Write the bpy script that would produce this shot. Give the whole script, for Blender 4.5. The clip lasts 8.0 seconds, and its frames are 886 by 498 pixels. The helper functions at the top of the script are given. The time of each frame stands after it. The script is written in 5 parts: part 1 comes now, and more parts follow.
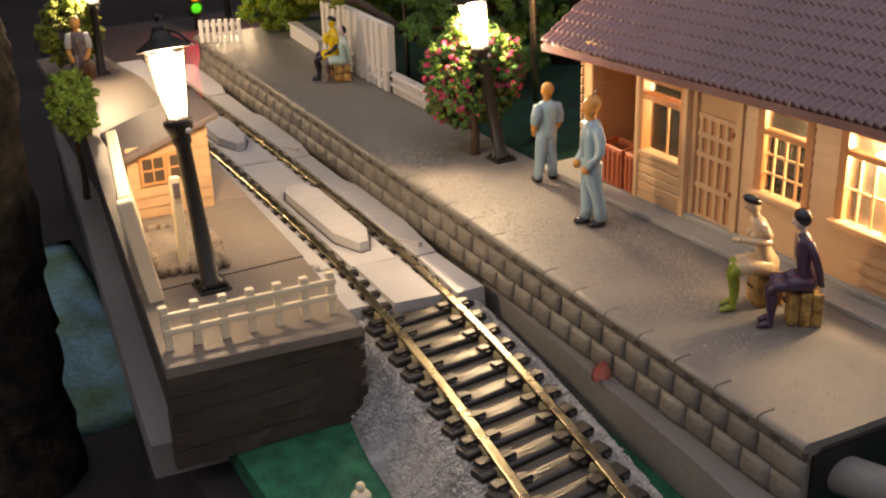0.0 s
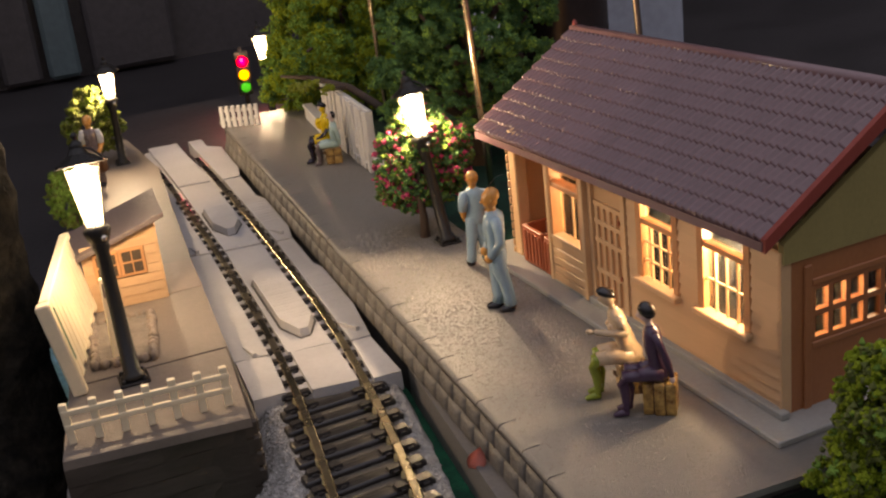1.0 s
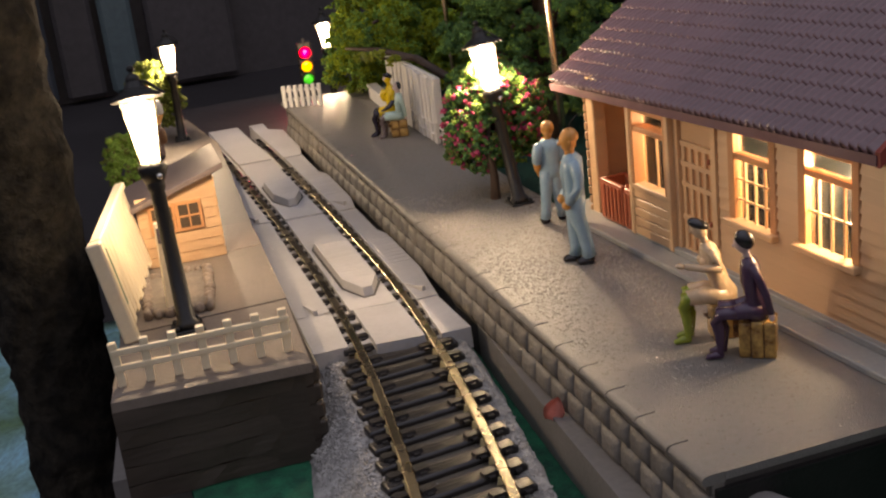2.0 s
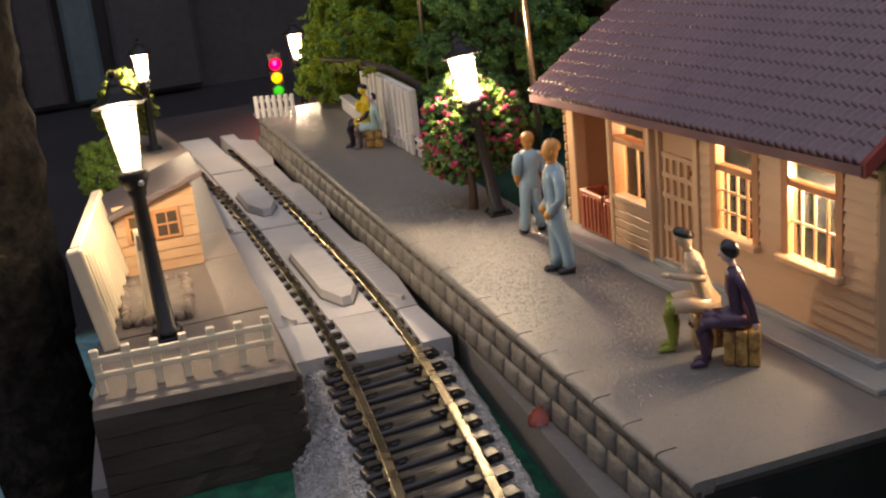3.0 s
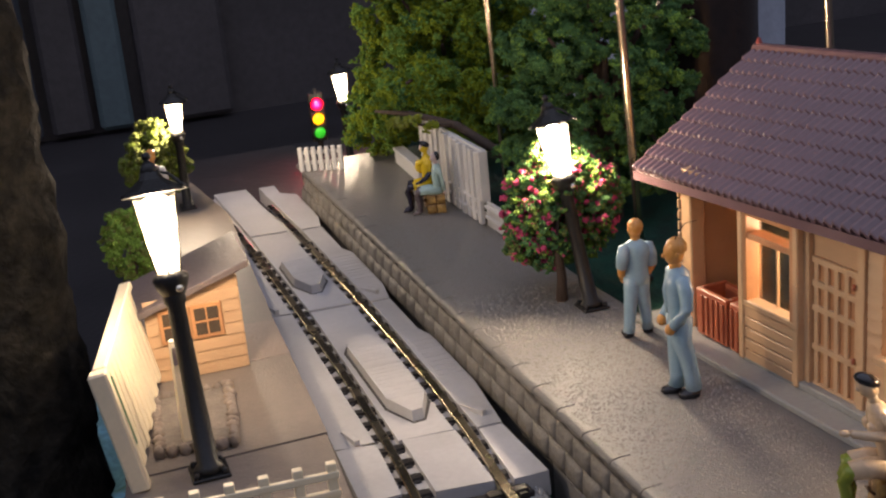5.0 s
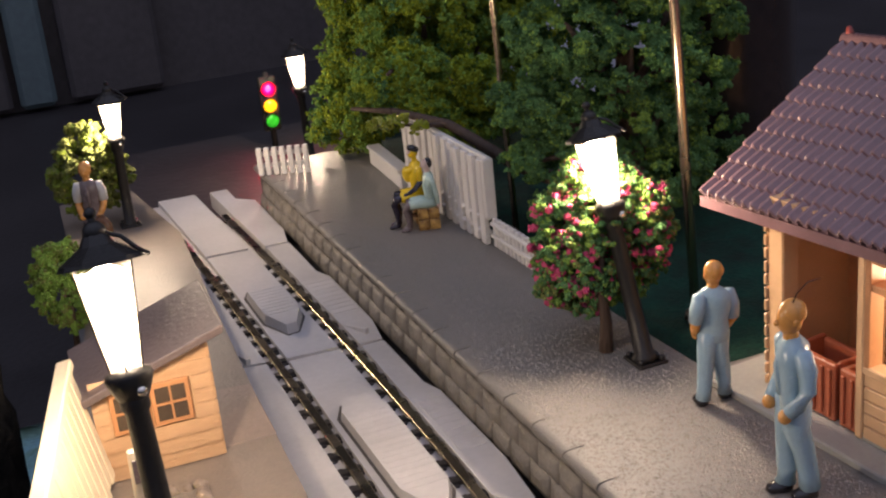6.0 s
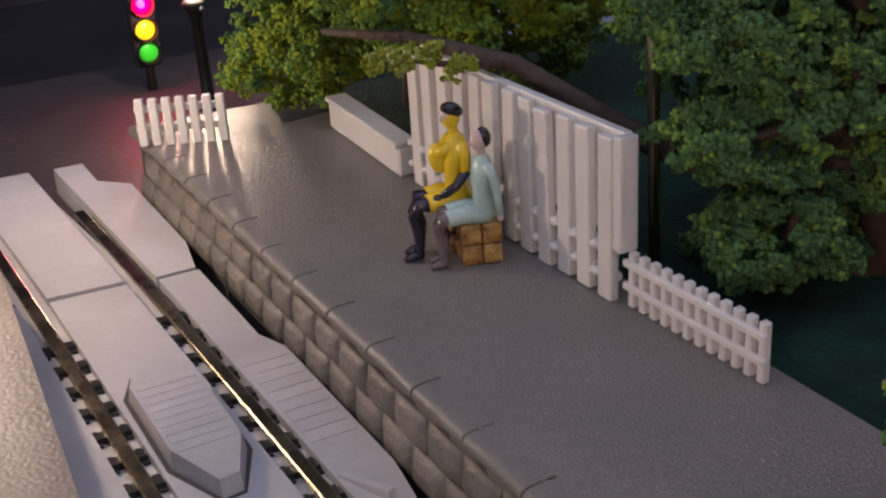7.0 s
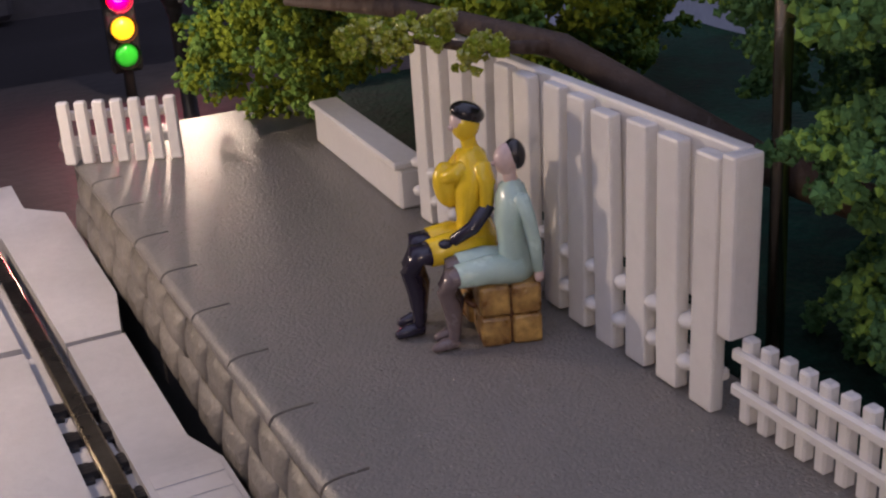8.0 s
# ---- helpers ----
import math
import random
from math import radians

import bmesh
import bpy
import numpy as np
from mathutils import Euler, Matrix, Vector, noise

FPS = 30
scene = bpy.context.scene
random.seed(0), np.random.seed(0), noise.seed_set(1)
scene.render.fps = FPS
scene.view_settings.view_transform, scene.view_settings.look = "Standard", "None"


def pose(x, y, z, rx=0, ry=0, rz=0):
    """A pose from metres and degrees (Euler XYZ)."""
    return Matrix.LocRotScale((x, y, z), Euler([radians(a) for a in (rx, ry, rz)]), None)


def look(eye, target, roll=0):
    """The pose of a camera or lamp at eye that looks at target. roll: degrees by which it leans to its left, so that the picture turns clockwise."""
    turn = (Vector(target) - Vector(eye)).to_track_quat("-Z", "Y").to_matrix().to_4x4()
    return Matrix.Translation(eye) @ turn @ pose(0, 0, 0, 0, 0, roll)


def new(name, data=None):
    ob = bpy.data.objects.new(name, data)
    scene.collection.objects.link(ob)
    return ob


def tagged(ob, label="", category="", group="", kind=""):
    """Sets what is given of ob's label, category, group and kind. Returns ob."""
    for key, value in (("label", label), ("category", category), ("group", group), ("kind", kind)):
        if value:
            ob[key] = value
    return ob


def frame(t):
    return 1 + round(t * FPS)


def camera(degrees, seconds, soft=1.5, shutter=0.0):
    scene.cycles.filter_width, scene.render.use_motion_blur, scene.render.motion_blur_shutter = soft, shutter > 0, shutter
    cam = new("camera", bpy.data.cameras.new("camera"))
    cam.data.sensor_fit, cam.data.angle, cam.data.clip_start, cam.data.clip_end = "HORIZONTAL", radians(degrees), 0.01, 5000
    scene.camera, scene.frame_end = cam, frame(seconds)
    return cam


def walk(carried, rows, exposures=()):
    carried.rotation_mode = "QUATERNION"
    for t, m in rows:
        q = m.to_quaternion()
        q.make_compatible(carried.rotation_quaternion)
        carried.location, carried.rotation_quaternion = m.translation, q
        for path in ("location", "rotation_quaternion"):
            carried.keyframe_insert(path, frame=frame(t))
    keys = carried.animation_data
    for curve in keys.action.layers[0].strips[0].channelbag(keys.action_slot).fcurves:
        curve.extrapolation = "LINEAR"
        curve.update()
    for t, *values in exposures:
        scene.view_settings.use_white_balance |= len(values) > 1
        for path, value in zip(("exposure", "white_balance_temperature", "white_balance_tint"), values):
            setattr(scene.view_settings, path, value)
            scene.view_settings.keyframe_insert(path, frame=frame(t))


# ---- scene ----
cam = camera(39.6, 8.0, soft=2.2)
PATH = [
    (0, (-0.06973, -0.12707, 0.06047), (-0.02783, -0.04574, 0.02010), -1.69),
    (0.5, (-0.06575, -0.13163, 0.05827), (-0.02633, -0.04734, 0.02164), -4.10),
    (1, (-0.04108, -0.14510, 0.06746), (-0.01122, -0.05703, 0.03069), -6.59),
    (1.5, (-0.04187, -0.13980, 0.05412), (-0.01693, -0.04914, 0.02009), -7.18),
    (3, (-0.04537, -0.13855, 0.05289), (-0.01569, -0.04867, 0.02063), -5.84),
    (3.5, (-0.04790, -0.13730, 0.05284), (-0.01852, -0.04692, 0.02173), -5.66),
    (4, (-0.04730, -0.13504, 0.05265), (-0.01912, -0.04385, 0.02280), -6.20),
    (4.5, (-0.04179, -0.12498, 0.05330), (-0.01474, -0.03356, 0.02311), -6.45),
    (5, (-0.04309, -0.11014, 0.05527), (-0.01481, -0.01940, 0.02418), -5.50),
    (5.2, (-0.04196, -0.10501, 0.05594), (-0.01354, -0.01472, 0.02370), -5.95),
    (6.3, (-0.04031, -0.06280, 0.05371), (-0.00664, 0.02409, 0.01743), -5.52),
    (6.5, (-0.03671, -0.04957, 0.05088), (-0.00244, 0.03640, 0.01301), -5.18),
    (7, (-0.02669, -0.00048, 0.03648), (0.01536, 0.08075, -0.00396), -3.38),
    (7.5, (-0.01273, 0.02301, 0.02683), (0.02706, 0.10613, -0.01199), -3.39),
    (8, (-0.01276, 0.02298, 0.02683), (0.02680, 0.10637, -0.01165), -3.46),
]
walk(cam, [(t, look(eye, target, roll)) for t, eye, target, roll in PATH],
     [(0, 0.83, 7550, 14), (1.2, 0.58, 7250, 15), (3, 0.58, 6600, 13), (5, 0.50, 6100, 14), (6.5, 0.55, 6050, 20), (8, 0.55, 5800, 24)])
MM = 0.001

# ---- light ----
world = bpy.data.worlds.new("dim_room")
scene.world = world
world.use_nodes = True
wn, wl = world.node_tree.nodes, world.node_tree.links
w_geo = wn.new("ShaderNodeTexCoord")
w_sep = wn.new("ShaderNodeSeparateXYZ")
w_ramp = wn.new("ShaderNodeValToRGB")
wl.new(w_geo.outputs["Generated"], w_sep.inputs[0])
wl.new(w_sep.outputs["Z"], w_ramp.inputs[0])
w_ramp.color_ramp.elements[0].position, w_ramp.color_ramp.elements[0].color = 0.0, (0.12, 0.11, 0.12, 1)
w_ramp.color_ramp.elements[1].position, w_ramp.color_ramp.elements[1].color = 1.0, (0.92, 0.96, 1.18, 1)
wl.new(w_ramp.outputs[0], wn["Background"].inputs[0])
wn["Background"].inputs[1].default_value = 0.53

WARM = (1.0, 0.76, 0.50)


def glow(name, at, watts, col=WARM, size=0.9):
    """A small lamp at a place in millimetres."""
    data = bpy.data.lights.new(name, "POINT")
    data.energy, data.color, data.shadow_soft_size = watts, col, size * MM
    ob = new(name, data)
    ob.location = Vector(at) * MM
    return ob


# ---- materials ----
def paint(name, col, rough=0.6, vary=0.25, size=4.0, fine=0.35, bump=0.25, bump_size=0.3, metal=0.0, tint=None, each=0.0, coat=0.0, spec=0.5, emit=0.0, emit_col=None, stretch=None):
    """A worn surface: broad stains, fine grain and relief; sizes in millimetres. each: how far pieces differ."""
    m = bpy.data.materials.new(name)
    m.use_nodes = True
    n, l = m.node_tree.nodes, m.node_tree.links
    b = n["Principled BSDF"]
    tc = n.new("ShaderNodeTexCoord")
    mp = n.new("ShaderNodeMapping")
    l.new(tc.outputs["Object"], mp.inputs[0])
    if stretch:
        mp.inputs["Scale"].default_value = stretch
    big, small, rel = (n.new("ShaderNodeTexNoise") for _ in range(3))
    for node, s, det in ((big, size, 4), (small, fine, 3), (rel, bump_size, 4)):
        l.new(mp.outputs[0], node.inputs["Vector"])
        node.inputs["Scale"].default_value = 1000.0 / s
        node.inputs["Detail"].default_value = det
    ramp = n.new("ShaderNodeValToRGB")
    ramp.color_ramp.elements[0].position, ramp.color_ramp.elements[1].position = 0.3, 0.7
    other = tint or tuple(c * (1 - vary) for c in col)
    ramp.color_ramp.elements[0].color, ramp.color_ramp.elements[1].color = (*other, 1), (*col, 1)
    l.new(big.outputs["Fac"], ramp.inputs[0])
    hsv = n.new("ShaderNodeHueSaturation")
    l.new(ramp.outputs[0], hsv.inputs["Color"])
    mr = n.new("ShaderNodeMapRange")
    mr.inputs["To Min"].default_value, mr.inputs["To Max"].default_value = 1 - vary * 0.8, 1 + vary * 0.8
    l.new(small.outputs["Fac"], mr.inputs["Value"])
    if each:
        oi = n.new("ShaderNodeObjectInfo")
        er = n.new("ShaderNodeMapRange")
        er.inputs["To Min"].default_value, er.inputs["To Max"].default_value = 1 - each, 1 + each
        l.new(oi.outputs["Random"], er.inputs["Value"])
        mu = n.new("ShaderNodeMath")
        mu.operation = "MULTIPLY"
        l.new(mr.outputs[0], mu.inputs[0])
        l.new(er.outputs[0], mu.inputs[1])
        l.new(mu.outputs[0], hsv.inputs["Value"])
    else:
        l.new(mr.outputs[0], hsv.inputs["Value"])
    l.new(hsv.outputs[0], b.inputs["Base Color"])
    rr = n.new("ShaderNodeMapRange")
    rr.inputs["To Min"].default_value, rr.inputs["To Max"].default_value = max(0.03, rough - 0.12), min(1, rough + 0.12)
    l.new(big.outputs["Fac"], rr.inputs["Value"])
    l.new(rr.outputs[0], b.inputs["Roughness"])
    b.inputs["Metallic"].default_value = metal
    b.inputs["Specular IOR Level"].default_value = spec
    b.inputs["Coat Weight"].default_value = coat
    b.inputs["Coat Roughness"].default_value = 0.15
    if bump:
        bp = n.new("ShaderNodeBump")
        bp.inputs["Strength"].default_value = bump
        bp.inputs["Distance"].default_value = bump_size * 0.5 * MM
        l.new(rel.outputs["Fac"], bp.inputs["Height"])
        l.new(bp.outputs[0], b.inputs["Normal"])
    if emit:
        b.inputs["Emission Color"].default_value = (*(emit_col or col), 1)
        b.inputs["Emission Strength"].default_value = emit
    return m


def glass(name, col=(1, 1, 1), rough=0.08):
    """Thin clear plastic pane."""
    m = bpy.data.materials.new(name)
    m.use_nodes = True
    n, l = m.node_tree.nodes, m.node_tree.links
    out = n["Material Output"]
    n.remove(n["Principled BSDF"])
    tr, gl, mix, fr = n.new("ShaderNodeBsdfTransparent"), n.new("ShaderNodeBsdfGlossy"), n.new("ShaderNodeMixShader"), n.new("ShaderNodeFresnel")
    tr.inputs[0].default_value = (*col, 1)
    gl.inputs["Roughness"].default_value = rough
    fr.inputs["IOR"].default_value = 1.5
    l.new(fr.outputs[0], mix.inputs[0])
    l.new(tr.outputs[0], mix.inputs[1])
    l.new(gl.outputs[0], mix.inputs[2])
    l.new(mix.outputs[0], out.inputs["Surface"])
    return m


M_PLATFORM = paint("platform_grey_brown", (0.188, 0.168, 0.149), 0.43, 0.25, 12, 0.6, 0.85, 0.20, tint=(0.150, 0.142, 0.128))
M_STONE = paint("kerb_stone", (0.175, 0.158, 0.134), 0.50, 0.25, 3.0, 0.5, 0.6, 0.5, each=0.14)
M_MORTAR = paint("mortar", (0.07, 0.062, 0.055), 0.9, 0.25, 4, 0.4, 0.4, 0.3)
M_PLATE = paint("track_plate_grey", (0.49, 0.47, 0.455), 0.38, 0.13, 9, 0.8, 0.14, 0.5, tint=(0.40, 0.385, 0.37), each=0.06, spec=0.9)
M_LEFT = paint("left_platform_top", (0.190, 0.155, 0.124), 0.50, 0.2, 14, 0.9, 0.4, 0.35, tint=(0.145, 0.116, 0.094))
M_PATCH = paint("brown_patch", (0.24, 0.185, 0.15), 0.55, 0.18, 6, 0.9, 0.3, 0.5)
M_LOG = paint("box_board_brown", (0.055, 0.042, 0.031), 0.55, 0.25, 3, 0.5, 0.3, 0.7, each=0.12, stretch=(0.3, 1, 1.4))
M_SLAB = paint("base_slab_grey", (0.205, 0.19, 0.175), 0.6, 0.2, 12, 0.8, 0.3, 0.5)
M_GREEN = paint("green_felt", (0.012, 0.150, 0.070), 0.95, 0.7, 2.2, 0.35, 1.0, 0.35, tint=(0.003, 0.055, 0.030))
# the green felt again, its colour darkened for the shade under the trees
M_GREEN_SHADED = paint("shaded_green_felt", (0.010, 0.050, 0.032), 0.95, 0.5, 4, 0.5, 1.0, 0.5, tint=(0.010, 0.022, 0.014), spec=0.2)
M_TABLE = paint("dark_table", (0.030, 0.026, 0.027), 0.55, 0.4, 40, 2, 0.2, 1.5)
M_BALLAST = paint("ballast_bed", (0.38, 0.365, 0.34), 0.85, 0.55, 3.0, 0.45, 1.0, 0.55)
M_GRAIN = paint("ballast_grain", (0.44, 0.42, 0.39), 0.5, 0.4, 1.5, 0.4, 0.4, 0.3)
M_RAIL = paint("worn_rail_metal", (0.33, 0.29, 0.215), 0.27, 0.3, 4, 0.6, 0.25, 0.4, metal=1.0, tint=(0.22, 0.185, 0.13))
M_SLEEPER = paint("black_sleeper", (0.022, 0.019, 0.018), 0.33, 0.3, 3, 0.5, 0.35, 0.6, each=0.2, stretch=(0.2, 1.6, 1))
# pale yellow for the reflection on the brass rail web, not for chairs
M_WEB_SHEEN = paint("rail_chair", (0.42, 0.36, 0.20), 0.45, 0.3, 2, 0.4, 0.3, 0.3, each=0.15)
M_CLADDING = paint("tan_cladding", (0.62, 0.385, 0.205), 0.42, 0.06, 9, 0.5, 0.06, 0.5, tint=(0.56, 0.34, 0.18), each=0.05, stretch=(1, 0.3, 1.5))
M_ORANGE = paint("orange_brown_trim", (0.56, 0.27, 0.115), 0.40, 0.12, 5, 0.6, 0.2, 0.5, each=0.04)
M_TRIM = paint("cream_tan_trim", (0.66, 0.42, 0.225), 0.40, 0.10, 5, 0.6, 0.2, 0.5)
M_BRICKRED = paint("brick_red_plastic", (0.42, 0.115, 0.05), 0.42, 0.15, 4, 0.5, 0.2, 0.4)
M_TILE = paint("plum_brown_tile", (0.180, 0.104, 0.112), 0.19, 0.12, 5, 0.6, 0.12, 0.5, each=0.08, spec=0.7)
M_BARGE = paint("dark_red_bargeboard", (0.28, 0.05, 0.035), 0.45, 0.15, 5, 0.6, 0.2, 0.4)
M_OLIVE = paint("olive_gable", (0.30, 0.235, 0.085), 0.55, 0.15, 5, 0.6, 0.2, 0.5)
M_PLINTH = paint("plinth_grey", (0.34, 0.33, 0.30), 0.35, 0.15, 8, 0.6, 0.25, 0.5)
M_ENDWALL = paint("dark_orange_end_wall", (0.36, 0.135, 0.05), 0.45, 0.15, 6, 0.6, 0.15, 0.5)
M_INSIDE = paint("room_cream", (0.72, 0.58, 0.40), 0.7, 0.1, 6, 0.6, 0.1, 0.5)
M_PANE = glass("clear_pane")
M_CREAM = paint("cream_plastic", (0.76, 0.65, 0.45), 0.38, 0.08, 4, 0.5, 0.15, 0.5, each=0.03)
M_WHITE = paint("white_plastic", (0.66, 0.64, 0.61), 0.42, 0.07, 5, 0.6, 0.15, 0.5, each=0.03)
M_DARKGREEN = paint("dark_green_panel", (0.02, 0.12, 0.04), 0.4, 0.2, 4, 0.5, 0.1, 0.5)
M_BLACK = paint("black_lamp_paint", (0.014, 0.013, 0.012), 0.42, 0.3, 3, 0.4, 0.3, 0.4, spec=0.35)
M_BULB = paint("lit_bulb", (1.0, 0.93, 0.82), 0.5, 0.0, 5, 1, 0, 1, emit=30.0, emit_col=(1.0, 0.80, 0.52))
M_LENS = glass("lantern_glass", (1, 0.97, 0.9))
# frosted: part of the light inside spreads in the glass
n, l = M_LENS.node_tree.nodes, M_LENS.node_tree.links
spread, blend = n.new("ShaderNodeBsdfTranslucent"), n.new("ShaderNodeMixShader")
spread.inputs[0].default_value = (0.9, 0.8, 0.62, 1)
blend.inputs[0].default_value = 0.12
l.new(n["Mix Shader"].outputs[0], blend.inputs[1])
l.new(spread.outputs[0], blend.inputs[2])
l.new(blend.outputs[0], n["Material Output"].inputs["Surface"])
M_CHROME = paint("bright_metal", (0.75, 0.70, 0.62), 0.18, 0.1, 4, 0.5, 0.05, 0.4, metal=1.0)
M_BRASS = paint("thin_brass_tube", (0.62, 0.50, 0.36), 0.25, 0.15, 5, 0.5, 0.05, 0.4, metal=1.0)
M_HUT = paint("hut_boards", (0.56, 0.36, 0.20), 0.48, 0.16, 3, 0.4, 0.4, 0.4, tint=(0.45, 0.275, 0.145), each=0.06, stretch=(0.3, 1, 1.5))
M_HUTROOF = paint("hut_roof", (0.135, 0.105, 0.10), 0.40, 0.18, 5, 0.6, 0.25, 0.5)
M_DARKPANE = paint("dark_pane", (0.09, 0.065, 0.045), 0.12, 0.2, 4, 0.5, 0.0, 0.5)
M_PLANTER = paint("brown_stone", (0.25, 0.195, 0.15), 0.75, 0.3, 2, 0.4, 0.8, 0.5, each=0.15)
M_SOIL = paint("planter_soil", (0.20, 0.165, 0.13), 0.9, 0.35, 2, 0.4, 0.9, 0.5)
M_TRUNK = paint("brown_trunk", (0.075, 0.045, 0.028), 0.7, 0.35, 3, 0.5, 0.8, 0.7, stretch=(1, 1, 0.35))
M_LEAF_MID = paint("mid_green_foam", (0.20, 0.34, 0.062), 0.9, 0.5, 5, 0.8, 0.6, 0.5, spec=0.15)
M_LEAF_BLUE = paint("blue_green_foam", (0.090, 0.195, 0.066), 0.9, 0.5, 5, 0.8, 0.6, 0.5, spec=0.15)
M_LEAF_YELLOW = paint("yellow_green_foam", (0.16, 0.22, 0.03), 0.9, 0.4, 4, 0.8, 0.6, 0.5, spec=0.15)
M_LEAF_LIME = paint("lime_foam", (0.25, 0.32, 0.022), 0.9, 0.55, 4, 0.8, 0.6, 0.5, spec=0.15)
M_LEAF_OLIVE = paint("olive_foam", (0.13, 0.155, 0.03), 0.85, 0.4, 4, 0.8, 0.6, 0.5)
M_TIP = paint("glossy_leaf_tip", (0.30, 0.33, 0.03), 0.14, 0.3, 2, 0.5, 0.2, 0.4, spec=0.8)
M_PINK = paint("pink_foam", (0.50, 0.075, 0.16), 0.9, 0.35, 3, 0.6, 0.5, 0.4, spec=0.15)
M_LEAFRED = paint("salmon_leaf", (0.84, 0.34, 0.27), 0.45, 0.15, 2, 0.4, 0.2, 0.4)
# figure paints
F_BLUE = paint("pale_blue_gloss", (0.30, 0.43, 0.50), 0.22, 0.12, 2, 0.4, 0.12, 0.4, spec=0.6)
F_ORANGE = paint("orange_skin_gloss", (0.62, 0.29, 0.07), 0.25, 0.15, 1.5, 0.4, 0.1, 0.4)
F_BLACK = paint("black_gloss", (0.015, 0.013, 0.014), 0.18, 0.2, 1.5, 0.4, 0.1, 0.4, spec=0.6)
F_PURPLE = paint("dark_purple_gloss", (0.060, 0.030, 0.062), 0.22, 0.2, 1.5, 0.4, 0.12, 0.4, spec=0.6)
F_CREAM = paint("cream_gloss", (0.64, 0.46, 0.28), 0.25, 0.15, 1.5, 0.4, 0.1, 0.4)
F_LIME = paint("lime_gloss", (0.24, 0.29, 0.03), 0.25, 0.2, 1.5, 0.4, 0.1, 0.4)
F_YELLOW = paint("yellow_gloss", (0.74, 0.52, 0.012), 0.22, 0.08, 1.5, 0.4, 0.1, 0.4, spec=0.6)
F_NAVY = paint("dark_navy_gloss", (0.022, 0.018, 0.034), 0.2, 0.2, 1.5, 0.4, 0.1, 0.4, spec=0.6)
F_MINT = paint("pale_mint_gloss", (0.42, 0.56, 0.50), 0.24, 0.12, 1.5, 0.4, 0.12, 0.4, spec=0.6)
F_FACE = paint("pale_face_gloss", (0.58, 0.44, 0.40), 0.3, 0.15, 1.0, 0.3, 0.1, 0.4)
F_TAUPE = paint("taupe_gloss", (0.16, 0.125, 0.125), 0.25, 0.2, 1.5, 0.4, 0.1, 0.4)
F_WHITE = paint("grey_white_gloss", (0.52, 0.52, 0.52), 0.3, 0.15, 1.5, 0.4, 0.1, 0.4)
M_CASE = paint("mottled_tan_suitcase", (0.50, 0.31, 0.085), 0.30, 0.6, 1.1, 0.3, 0.6, 0.4, tint=(0.11, 0.042, 0.010))
M_STRAP = paint("dark_brown_strap", (0.12, 0.05, 0.018), 0.4, 0.3, 1.5, 0.4, 0.2, 0.4)


# ---- building blocks, in millimetres ----
def bx(bm, x0, x1, y0, y1, z0, z1, mi=0, taper=0.0):
    """A box; taper draws its top in."""
    vs = []
    for z, t in ((z0, 0.0), (z1, taper)):
        vs += [bm.verts.new(c) for c in ((x0 + t, y0 + t, z), (x1 - t, y0 + t, z), (x1 - t, y1 - t, z), (x0 + t, y1 - t, z))]
    for q in ((3, 2, 1, 0), (4, 5, 6, 7), (0, 1, 5, 4), (1, 2, 6, 5), (2, 3, 7, 6), (3, 0, 4, 7)):
        f = bm.faces.new([vs[i] for i in q])
        f.material_index = mi
    return vs


def bevelled(bm, width, segs=1):
    bmesh.ops.bevel(bm, geom=list(bm.edges), offset=width, segments=segs, affect="EDGES", profile=0.6)


def box_mesh(x0, x1, y0, y1, z0, z1, bevel=0.0, segs=1):
    bm = bmesh.new()
    bx(bm, x0, x1, y0, y1, z0, z1)
    if bevel:
        bevelled(bm, bevel, segs)
    return bm


def tube(bm, pts, radii, seg=10, mi=0, flat=(1.0, 1.0), caps=True, smooth=True):
    """A limb along points; radii one for each. flat scales its two cross axes."""
    pts = [Vector(p) for p in pts]
    rings = []
    up = Vector((0.13, 0.27, 0.95)).normalized()
    for i, p in enumerate(pts):
        way = (pts[min(i + 1, len(pts) - 1)] - pts[max(i - 1, 0)]).normalized()
        a = way.cross(up)
        if a.length < 0.2:
            a = way.cross(Vector((1, 0, 0)))
        a.normalize()
        b = way.cross(a)
        rings.append([bm.verts.new(p + (a * math.cos(k) * flat[0] + b * math.sin(k) * flat[1]) * radii[i]) for k in (2 * math.pi * j / seg for j in range(seg))])
    for r0, r1 in zip(rings, rings[1:]):
        for j in range(seg):
            f = bm.faces.new((r0[j], r0[(j + 1) % seg], r1[(j + 1) % seg], r1[j]))
            f.material_index, f.smooth = mi, smooth
    if caps:
        for ring, p, q in ((rings[0], pts[0], pts[1]), (rings[-1], pts[-1], pts[-2])):
            r = radii[0] if ring is rings[0] else radii[-1]
            tip = bm.verts.new(p + (p - q).normalized() * r * (0.55 if smooth else 0.0))
            for j in range(seg):
                f = bm.faces.new((ring[j], tip, ring[(j + 1) % seg]) if ring is rings[0] else (ring[(j + 1) % seg], tip, ring[j]))
                f.material_index, f.smooth = mi, smooth


